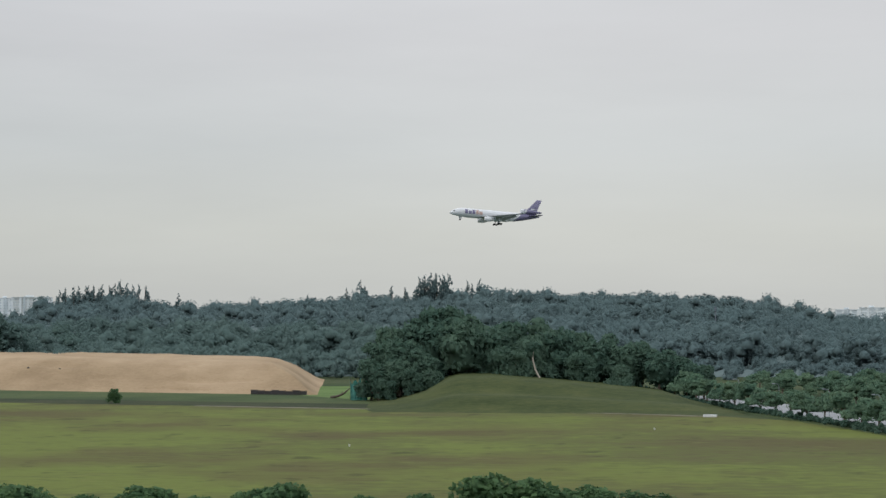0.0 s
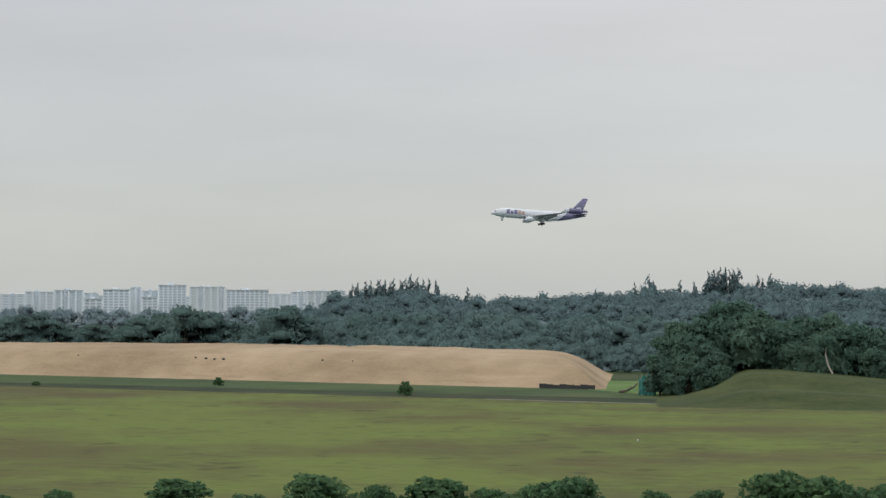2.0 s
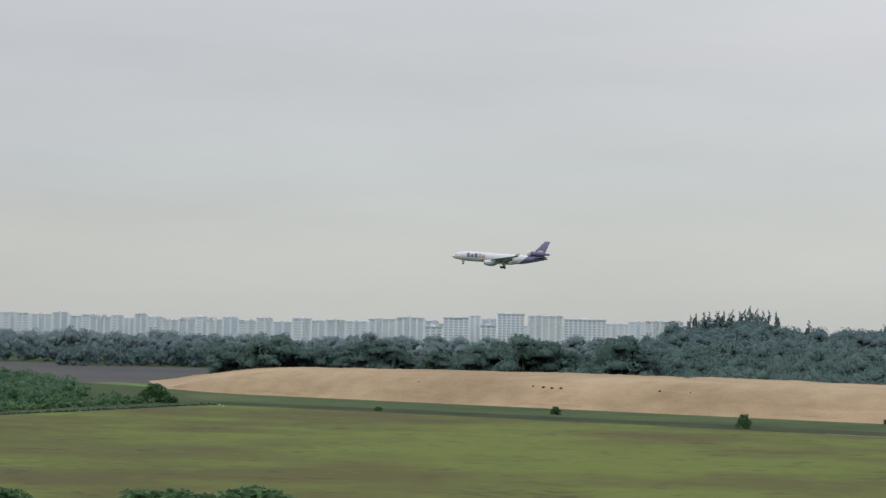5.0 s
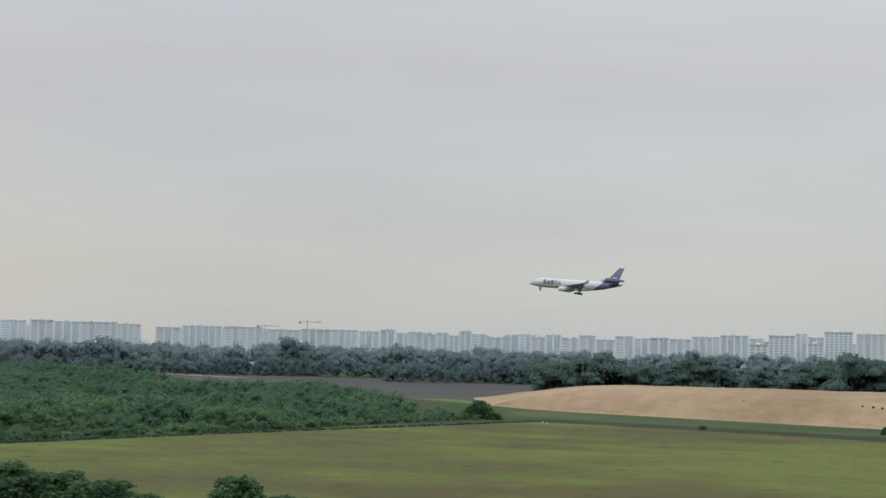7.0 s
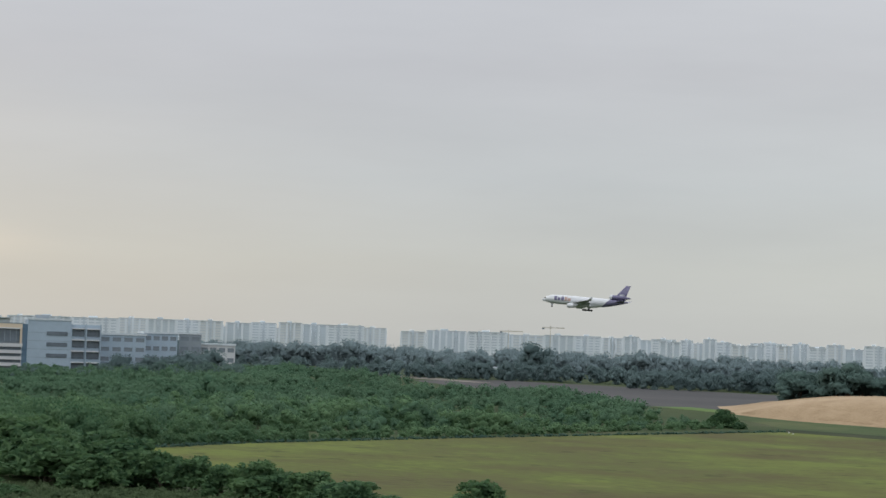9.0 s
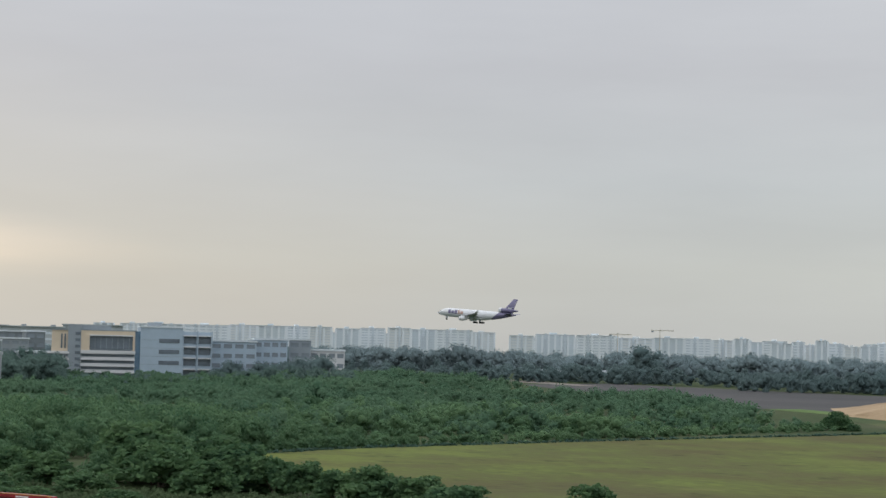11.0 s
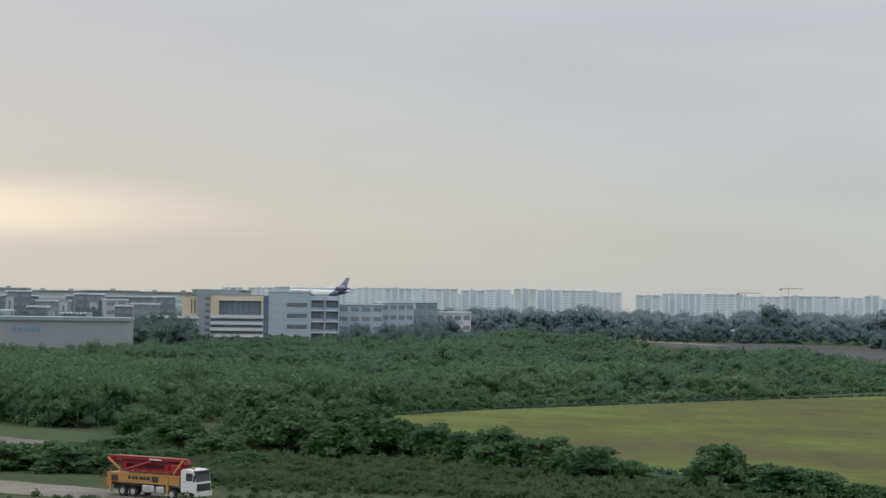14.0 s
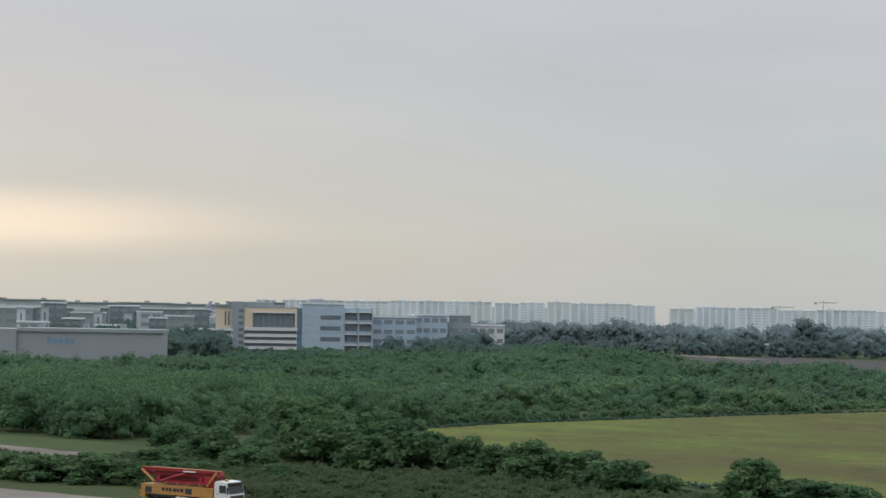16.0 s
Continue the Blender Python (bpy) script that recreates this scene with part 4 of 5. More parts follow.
scrub_forms = [form(rng, 5, rng.uniform(6, 9.5), 10, 420, 0.29, 0.06, shrink=0.58) for i in range(9)]
woods("scrub", scrub_forms, rest, rng, M["scrub"], "dense mid-green scrub of low trees and bushes", "scrub")
far_scrub_forms = [form(rng, 5, rng.uniform(6, 9.5), 8, 230, 0.34, 0.08, squash=0.9, shrink=0.6, outward=0.5, shell=(0.72, 1.15)) for i in range(9)]
woods("far_scrub", far_scrub_forms, beyond, rng, M["scrub_far"], "farther scrub of low trees, its green dulled with painted haze", "scrub")

# ---- bushes in the foreground ----
bush_protos = [make_tree("bush", rng, 4, s, 26, 1800, 0.21, M["bush"], "leafy dark-green bush at the field's near edge", "bush", "bushes at the field's edge", low=0.1, trunk=0.02, squash=0.85, shrink=0.6, size=(0.09, 0.19)) for s in (5, 5.6, 4.6, 5.2)]
BUSHES = [(-31.9, 4.2, 4.9), (-28, 3.2, 2.7), (-22.6, 3.8, 4.9), (-18.5, 3.0, 3.2), (-15, 3.5, 3.5), (-12.4, 4.2, 4.8), (-5.8, 3.1, 2.6), (-1.9, 3.2, 2.6), (2.9, 5.1, 5.7), (7.2, 4.5, 5.2), (11.6, 3.8, 4.8), (15.5, 3.3, 4.5), (19.5, 3.0, 4.0), (24, 2.8, 4.5), (-43.6, 3.4, 5.0), (-38, 2.2, 2.6),
          (-68.2, 4.1, 8), (-59.3, 2.0, 2.8), (-53.6, 2.3, 2.6), (-76.1, 3.3, 6.4), (-72, 3.4, 5), (-118.5, 3.4, 5.3), (-102.1, 4.6, 5.4), (-95.5, 2.9, 6.8), (-90.7, 3.0, 4.7), (-86.5, 2.0, 3.6)]
rows = [(x, 142.0, h, w) for x, h, w in BUSHES]
HEDGE = [(-168.5, 4.4, 7.5), (-160.4, 3.6, 6.7), (-154.6, 4.2, 7), (-149, 3.3, 5.1), (-143.6, 3.0, 5), (-139.3, 2.5, 4.4), (-135.1, 3.3, 6), (-131, 3.0, 5), (-127, 3.2, 5.4), (-121.6, 2.6, 6), (-115.7, 1.7, 3.8)]
rows += [(x, 146.0, h * (1.35 if x < -133 else 1.1), w) for x, h, w in HEDGE]
EDGE = [(-160, 128, 2.6, 5), (-166, 120, 2.4, 5), (-170, 114, 1.8, 4), (-154, 117, 2.0, 4), (-147, 122, 1.8, 4), (-160, 110, 2.0, 4), (-181, 134, 3.0, 4), (-170, 131, 3.4, 5), (-158, 137, 4.2, 6), (-166, 143, 5.0, 7), (-176, 150, 5.2, 7), (-186, 158, 5.0, 7), (-163, 152, 4.5, 6), (-150, 137, 3.2, 5), (-156, 106, 2.7, 6), (-162, 103.5, 2.8, 6), (-168, 101.5, 2.6, 6), (-150, 109.5, 2.4, 5), (-174, 100.5, 2.6, 6), (-182, 100, 2.4, 6)]
rows += [(x, y, h * (1.35 if h > 2.9 else 1.0), w * (1.2 if h > 2.9 else 1.0)) for x, y, h, w in EDGE]
for k in range(22):
    x = rng.uniform(-27, 27)
    rows.append((x, rng.uniform(137.5, 141), rng.uniform(1.4, 2.6), rng.uniform(2.2, 4.2)))
for i, (x, y, h, w) in enumerate(rows):
    p = bush_protos[i % 4]
    m = pose(x, y, 0, 0, 0, rng.uniform(0, 360)) @ Matrix.Diagonal((w / 3.4, w / 3.4, h / 4.1, 1))
    q = p if i < 4 else copy_thing(p, Matrix())
    q.matrix_basis = m
for x, y, h, w in ((-62.8, 351, 2.9, 2.4), (-110, 386, 1.9, 2.0), (-148, 378, 1.0, 1.8), (-208, 387, 4.6, 6), (-213, 392, 2.8, 5), (-203, 385, 1.8, 4)):
    q = copy_thing(bush_protos[0], Matrix())
    q["label"], q["group"] = "lone dark shrub in the verge before the sand heap", "shrubs by the heap"
    q.matrix_basis = pose(x, y, 0, 0, 0, x * 7) @ Matrix.Diagonal((w / 3.8, w / 3.8, h / 4, 1))
weeds = [form(rng, 0.7, 1.6, 3, 44, 0.13, 0.1, shrink=0.6, outward=0.45) for i in range(5)]
spots = [(x, y, 0, rng.uniform(0.6, 1.7)) for x, y in scatter([(-172, 108), (-150, 106), (-128, 111), (-112, 118), (-80, 130), (-84, 139), (-120, 141), (-150, 140), (-160, 128), (-180, 128)], 1.35, rng)]
spots += [(x, y, 0, rng.uniform(0.5, 1.3)) for x, y in scatter([(-205, 99), (-160, 104), (-130, 105), (-118, 112), (-172, 122), (-205, 116)], 1.6, rng)]
spots += [(x, y, 0, rng.uniform(0.4, 1.1)) for x, y in scatter([(-140, 86), (-116, 94), (-112, 112), (-124, 104), (-126, 95)], 1.3, rng)]
woods("rough_grass", weeds, spots, rng, foliage("weed_leaves", (0.060, 0.102, 0.052), (0.128, 0.170, 0.088), 0.06, 0.55), "rough knee-high grass and weeds before the bushes", "rough grass")
tufts = [form(rng, 0.35, 1.2, 3, 22, 0.09, 0.05) for i in range(4)]
edge_spots = []
for (x0, y0), (x1, y1) in zip(FIELD[7:13], FIELD[8:14]):
    n = int(math.hypot(x1 - x0, y1 - y0) / 0.5)
    edge_spots += [(x0 + (x1 - x0) * k / n + rng.uniform(-1.5, 0.5), y0 + (y1 - y0) * k / n + rng.uniform(-1, 1), 0, rng.uniform(0.5, 1.5)) for k in range(n)]
woods("bank_weeds", tufts, edge_spots, rng, M["grove"], "dark weeds on the banks round the mown field", "weeds")


# ---- things by the heap ----
def low_barrier():
    ob = thing("barrier_fence", pose(-28.5, 384.5, 0, 0, 0, 161), "low black silt fence at the sand heap's foot", "fence")
    n = 8
    for i in range(n):
        b = boxes((i * 1.6, i * 1.6 + 1.56, -0.03, 0.03, 0.0, 0.9 + 0.12 * math.sin(i * 2.1)))
        part("panel", b, M["hoard"], ob)
        part("post", boxes((i * 1.6 - 0.05, i * 1.6 + 0.05, -0.1, -0.03, 0, 1.05)), M["hoard"], ob)


low_barrier()


def net_screen():
    ob = thing("safety_net", pose(-16.6, 362, 0, 0, 0, 6), "torn teal-green safety netting hung between posts", "netting")
    bm = bmesh.new()
    grid = [[bm.verts.new((x * 0.28 - 1.6, 0.25 * noise.noise((x * 0.7, z * 0.5, 2)) + 0.12 * math.sin(x * 1.7), z * 0.42 * (1 + 0.45 * noise.noise((x * 0.8, 0.3, 0.7))))) for z in range(10)] for x in range(13)]
    for a, b in zip(grid, grid[1:]):
        for i in range(9):
            bm.faces.new((a[i], b[i], b[i + 1], a[i + 1]))
    bmesh.ops.solidify(bm, geom=bm.faces[:], thickness=0.03)
    part("net", bm, M["net"], ob)
    for x in (-1.6, 0.1, 1.7):
        bm = bmesh.new()
        tube(bm, [(x, 0.2, 0), (x + 0.05, 0.2, 4.3)], [0.06, 0.05], 6)
        part("post", bm, M["bark"], ob)
    log = thing("fallen_trunk", pose(-20.5, 371, 0.45, 0, 0, 8), "dark fallen tree trunk on bright grass", "fallen trunk")
    bm = bmesh.new()
    tube(bm, [(-2.2, 0, -0.3), (-0.6, 0, 0), (0.8, 0, 0.7), (1.7, 0, 1.6)], [0.3, 0.26, 0.2, 0.1])
    tube(bm, [(0, 0, 0.2), (0.3, 0.6, 1.0)], [0.12, 0.05], 5)
    part("trunk", bm, M["bark"], log)


net_screen()
wd = thing("concrete_slab", pose(44.0, 303.5, 0, 0, 0, -8), "white-painted concrete drain slab at the field corner", "slab")
part("slab", boxes((-1.1, 1.1, -0.6, 0.6, 0, 0.38), bevel=0.06), M["panel_white"], wd)
for i, (u, v, w) in enumerate(((102, 10.5, 1.0), (99.5, 10.4, 0.9), (97, 10.5, 1.0), (105, 10.8, 0.7), (70, 10.6, 0.7), (62, 11.5, 0.5), (140, 11, 0.5))):
    x, y, z = heap_point(u, v)
    st = thing("stone", pose(x, y, z + 0.08, 0, 0, i * 40), "dark boulder lying on the sand heap", "boulder", "stones on the sand")
    bm = bmesh.new()
    bmesh.ops.create_icosphere(bm, subdivisions=2, radius=0.42 * w)
    for q in bm.verts:
        q.co *= 1 + 0.3 * noise.noise(q.co * 2 + Vector((i, 0, 0)))
        q.co.z *= 0.7
    part("rock", bm, M["hoard"], st)


def marker(x, y):
    mk = thing("marker_post", pose(x, y, 0), "short white marker post in the grass", "marker post", "marker posts")
    part("post", boxes((-0.09, 0.09, -0.09, 0.09, 0, 0.26), bevel=0.02), M["panel_white"], mk)
    part("cap", boxes((-0.11, 0.11, -0.11, 0.11, 0.26, 0.3)), M["panel_white"], mk)


for x, y in ((31.0, 270.0), (-184.0, 374.0), (-187.5, 379.0), (-12.0, 236.0)):
    marker(x, y)
mast = thing("lattice_mast", at(-8.43, 640, 4.0), "slim dark mast rising from the woods", "mast")
tube_bm = bmesh.new()
tube(tube_bm, [(0, 0, 0), (0, 0, 14.5)], [0.22, 0.16], 6)
part("pole", tube_bm, M["glazing"], mast)
part("mast_head", boxes((-0.4, 0.4, -0.4, 0.4, 14.2, 15.4)), M["glazing"], mast)


# ---- street lamps along the road ----
def street_lamp():
    ob = thing("street_lamp", Matrix(), "slim grey street lamp by the road", "street lamp", "street lamps")
    bm = bmesh.new()
    tube(bm, [(0, 0, 0), (0, 0, 4.0), (0.15, 0, 4.4), (0.9, 0, 4.5)], [0.07, 0.05, 0.04, 0.03], 6)
    part("pole", bm, M["panel_grey"], ob)
    part("lamp_head", boxes((0.75, 1.25, -0.1, 0.1, 4.44, 4.56), bevel=0.03), M["panel_grey"], ob)
    return ob


lamp = street_lamp()
for i, y in enumerate((285, 306, 330, 352)):
    m = pose(66.8 - (y - 290) * 0.165, y, 0, 0, 0, 180)
    if i:
        copy_thing(lamp, m)
    else:
        lamp.matrix_basis = m


# ---- industrial buildings ----
def windows(ob, name, xs, zs, w, h, material, y=-0.12):
    first = None
    for z in zs:
        for x in xs:
            if first is None:
                first = part(name, boxes((-w / 2, w / 2, y, 0.15, -h / 2, h / 2)), material, ob)
                first.matrix_basis = pose(x, 0, z)
            else:
                share(name, first.data, ob, pose(x, 0, z))


def cream_works():
    ob = thing("works_building", at(51.17, 800, 0, 0), "cream and white industrial building with dark ribbon glazing", "factory")
    part("lower_wall", boxes((-17.5, 17.5, 0, 24, 0, 11.4)), M["panel_white"], ob)
    part("upper_wall", boxes((-5.2, 17.5, 0.4, 24, 11.4, 20.4)), M["panel_grey"], ob)
    part("end_pier", boxes((-5.2, -1.6, -0.7, 0.4, 11.4, 20.4)), M["cream"], ob)
    part("top_band", boxes((-1.6, 17.5, -0.7, 0.4, 18.7, 20.4)), M["cream"], ob)
    part("corner_pier", boxes((16.6, 17.5, -0.7, 0.4, 11.4, 18.7)), M["cream"], ob)
    part("white_band", boxes((-5.2, 17.8, -1.4, 0.4, 11.0, 12.0)), M["panel_white"], ob)
    part("side_wall", boxes((-17.5, -10.7, -0.2, 24, 11.4, 20.4)), M["cream"], ob)
    tower = part("stair_tower", boxes((-10.7, -5.2, -1.2, 18, 0, 22.9)), M["panel_grey"], ob, "grey stair tower")
    part("tower_top", boxes((-5.2, 7.4, 1, 18, 20.4, 22.7)), M["panel_grey"], ob)
    for k in range(7):
        part("landing_slit", boxes((-7.6, -5.5, -1.35, -1.1, 2.2 + k * 2.7, 3.4 + k * 2.7)), M["glazing"], tower)
    for x in (-13.6, -12.2):
        part("slit_window", boxes((x, x + 0.6, -0.4, 0, 12.6, 18.8)), M["glazing"], ob)
    part("glazing", boxes((-1.6, 16.6, -0.2, 0.4, 12.6, 18.2)), M["glazing"], ob)
    part("eave", boxes((-1.6, 16.6, -1.2, 0.4, 18.2, 18.7)), M["panel_white"], ob)
    for k in range(7):
        part("mullion", boxes((0.6 + k * 2.4, 0.75 + k * 2.4, -0.3, -0.2, 12.6, 18.2)), M["panel_grey"], ob)
    for k in range(4):
        z = 1.2 + k * 2.7
        part("ribbon_window", boxes((-5.0, 17.3, -0.2, 0.1, z, z + 1.25)), M["glazing"], ob)
        part("ribbon_window", boxes((-17.3, -10.0, -0.2, 0.1, z, z + 1.0)), M["panel_grey"], ob)
        part("sun_shelf", boxes((-5.1, 17.6, -1.3, 0.0, z + 1.25, z + 1.75)), M["panel_white"], ob)
        part("balcony", boxes((-19.0, -10.0, -1.6, 0.0, z + 1.0, z + 1.9)), M["panel_white"], ob)
    part("roof", boxes((-18, 18, -0.8, 24.5, 20.4, 20.8)), M["panel_grey"], ob)


def blue_works():
    ob = thing("office_block", at(48.65, 800, 0, 4), "blue-grey panelled industrial block with ribbon windows", "factory")
    part("wall", boxes((-15.4, 2.6, 0, 26, 0, 22.3)), M["panel_blue"], ob)
    part("glass_stair", boxes((-18.6, -15.4, 2, 8, 0, 20.5)), M["sign_blue"], ob)
    for z in (6.5, 11.2, 15.9):
        part("ribbon_window", boxes((-7.5, 1.2, -0.2, 0.1, z, z + 1.7)), M["glazing"], ob)
    for z in (3, 6.5, 10, 13.5, 17):
        part("panel_joint", boxes((-15.4, 2.6, -0.06, 0.05, z - 0.06, z + 0.06)), M["panel_grey"], ob)
    part("parapet", boxes((-15.7, 2.9, -0.3, 26.3, 22.3, 23.0)), M["roof"], ob)
    wing = part("wing", boxes((2.6, 15.4, 3, 26, 0, 20.8)), M["panel_blue"], ob)
    for k in range(4):
        z = 1.5 + k * 4.8
        for x in (3.2, 9.6):
            part("loading_bay", boxes((x, x + 5.2, 2.6, 3.1, z, z + 3.0)), M["glazing"], wing)
            part("canopy", boxes((x - 0.2, x + 5.4, 1.2, 3.0, z + 3.0, z + 3.5)), M["panel_white"], wing)
    for x in (2.7, 8.9, 15.0):
        part("column", boxes((x, x + 0.5, 1.4, 3, 0, 21.2)), M["panel_blue"], wing)
    part("roof_plant", boxes((-12, -6, 8, 14, 23, 24.6)), M["panel_grey"], ob)


def low_works(az, d, width, height, floors, bays, material, label, depth=25, turn=0, pane=None):
    ob = thing("low_factory", at(az, d, 0, turn), label, "factory", "low factories")
    w = width / 2
    part("wall", boxes((-w, w, 0, depth, 0, height)), material, ob)
    part("parapet", boxes((-w - 0.4, w + 0.4, -0.5, depth + 0.4, height, height + 0.8)), M["roof"], ob)
    cell = width / bays
    windows(ob, "window", [-w + cell * (i + 0.5) for i in range(bays)], [height * (k + 0.55) / floors for k in range(floors)], cell * 0.72, height / floors * 0.42, pane or M["hazy_pane"])
    return ob


cream_works()
blue_works()
low_works(46.9, 815, 20, 17.0, 4, 4, M["panel_blue"], "blue-grey factory wing with rows of windows")
low_works(45.75, 835, 15, 18.2, 4, 4, M["panel_blue"], "plain blue-grey factory block", turn=8)
low_works(44.85, 845, 10, 18.4, 4, 2, M["panel_grey"], "dark grey factory block")
low_works(44.0, 850, 16, 13.8, 3, 4, M["panel_white"], "white two-tone factory block")
for az, d, w, h, f, b, m, word in ((58.6, 1000, 22, 24, 4, 3, "estate_grey", "grey"), (57.3, 1010, 12, 27, 5, 2, "estate_dark", "dark grey"), (56.3, 990, 18, 22, 4, 3, "estate_grey", "blue-grey"), (55.2, 1020, 16, 26, 5, 3, "estate_dark", "grey"),
                                (54.4, 1000, 12, 23, 4, 2, "hall_grey", "white"), (53.5, 985, 14, 21, 4, 3, "estate_grey", "blue-grey"), (52.9, 1010, 10, 25, 4, 2, "estate_dark", "grey"), (57.9, 900, 14, 17, 3, 3, "hall_grey", "white"),
                                (56.8, 905, 9, 19, 3, 2, "estate_dark", "dark grey"), (55.7, 900, 12, 16, 3, 3, "estate_dark", "dark grey"), (53.0, 880, 14, 15, 3, 4, "hall_grey", "white"), (54.2, 900, 8, 20, 3, 2, "estate_dark", "grey")):
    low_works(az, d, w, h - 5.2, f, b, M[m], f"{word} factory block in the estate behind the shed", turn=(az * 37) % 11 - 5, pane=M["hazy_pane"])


def far_hall(az, d, width, height, units):
    """A long low hall: wall, ribbon windows, overhanging roof slab and roof units."""
    ob = thing("far_hall", at(az, d), "long low grey hall with a flat roof on the far skyline", "hall", "halls on the skyline")
    w = width / 2
    part("wall", boxes((-w, w, 0, 30, 0, height)), M["hall_grey"], ob)
    for k in range(3):
        part("ribbon_window", boxes((-w + 1, w - 1, -0.3, 0.1, height * (0.3 + 0.22 * k), height * (0.38 + 0.22 * k))), M["hazed_glass"], ob)
    roof = part("roof", boxes((-w - 1, w + 1, -2, 31, height, height + 1.0)), M["hall_grey"], ob)
    for u in units:
        part("roof_unit", boxes((u * w, u * w + 5, 4, 12, height + 1, height + 2.6)), M["estate_grey"], roof)


for az, w, h, units in ((59.7, 62, 28, (-0.3, 0.6)), (57.9, 60, 27, (0.2,)), (56.2, 56, 25.5, (-0.6, 0.4)), (54.6, 58, 26, (0.0,)), (52.9, 58, 25.5, (-0.5, 0.5)), (51.2, 60, 28, (0.3,))):
    far_hall(az, 1900, w, 17 + (h - 17) * 1.2, units)
low_works(58.0, 1080, 46, 19.5, 4, 9, M["estate_dark"], "long dark flat-roofed factory in the estate", turn=-3)
low_works(54.3, 1080, 62, 19.8, 3, 12, M["estate_dark"], "long dark flat-roofed factory in the estate", turn=-3)
for az, d, h in ((57.6, 940, 19), (56.0, 930, 17), (58.3, 925, 18.5), (55.1, 925, 16.5)):
    tw = thing("stair_tower", at(az, d), "slim pale concrete stair tower in the estate", "stair tower", "stair towers")
    part("shaft", boxes((-2, 2, 0, 5, 0, h)), M["hall_grey"], tw)
    part("cap", boxes((-2.4, 2.4, -0.4, 5.4, h, h + 0.7)), M["estate_grey"], tw)
    part("slit_window", boxes((-0.4, 0.4, -0.15, 0.1, 3, h - 2)), M["glazing"], tw)
woods("estate_trees", park_forms, profile_rows(52.6, 60.5, 868, 895, 10, 0.62, 1.0) + profile_rows(52.3, 53.6, 780, 800, 8, 0.7, 0.95), rng, M["park"], "dark trees between the factory blocks, greyed with painted haze")


def shed():
    ob = thing("warehouse_shed", at(56.7, 600, 0, -6), "long light-grey clad warehouse with faded blue sign", "warehouse")
    n = 26
    for i in range(n):
        a = -32 + 60 * i / n
        part("cladding_panel", boxes((a + 0.008, a + 60 / n - 0.008, 0.0, 0.2, 0, 11.0)), M["shed"], ob)
    part("wall", boxes((-31.9, 27.9, 0.2, 30, 0, 11.0)), M["shed"], ob)
    part("fascia", boxes((-18, 28.3, -0.7, 30.5, 10.8, 11.9)), M["estate_grey"], ob)
    part("end_bay", boxes((-52, -18, -1.5, 28, 0, 11.6)), M["shed"], ob)
    for k, (x, w, h) in enumerate(((-8.5, 1.2, 2.2), (-6.8, 1.6, 1.5), (-4.8, 1.3, 1.5), (-3.0, 1.5, 1.7), (-1.1, 1.2, 1.5))):
        part("sign_bar", boxes((x, x + w, -0.12, 0.02, 7.0, 7.0 + h)), M["sign_blue"], ob)
    for x in (-12, 2, 14):
        part("roof_vent", boxes((x, x + 1.8, 6, 9, 12.1, 13.6)), M["panel_grey"], ob)


shed()


def crane(az, d, z):
    ob = thing("tower_crane", at(az, d), "distant pale yellow tower crane over the flats", "crane")
    part("mast", boxes((-0.35, 0.35, -0.35, 0.35, 0, z + 2)), M["steel_yellow"], ob)
    jib = part("jib", boxes((-9, 15, -0.4, 0.4, z - 0.45, z + 0.45)), M["steel_yellow"], ob)
    part("counterweight", boxes((-9, -6.5, -0.8, 0.8, z - 1.8, z - 0.4)), M["panel_grey"], jib)


crane(33.7, 1950, 40)
crane(35.0, 1960, 35)
for az, d, w in ((37.1, 1030, 26), (34.6, 1050, 30)):
    rf = thing("pale_shed", at(az, d), "low shed with a pale metal roof among trees", "shed", "pale sheds")
    part("wall", boxes((-w / 2, w / 2, 0, 12, 0, 4.6)), M["dull_roof"], rf)
    bm = bmesh.new()
    loft(bm, [[(x, -0.8, 4.6), (x, 6, 6.0), (x, 12.8, 4.6), (x, 6, 4.6)] for x in (-w / 2 - 0.6, w / 2 + 0.6)])
    part("roof", bm, M["dull_roof"], rf)


# ---- the concrete pump truck ----
def disc(bm, r, x, y0, y1, z, n=18):
    loft(bm, [[(x + r * math.cos(2 * math.pi * k / n), y, z + r * math.sin(2 * math.pi * k / n)) for k in range(n)] for y in (y0, y1)])
    return bm


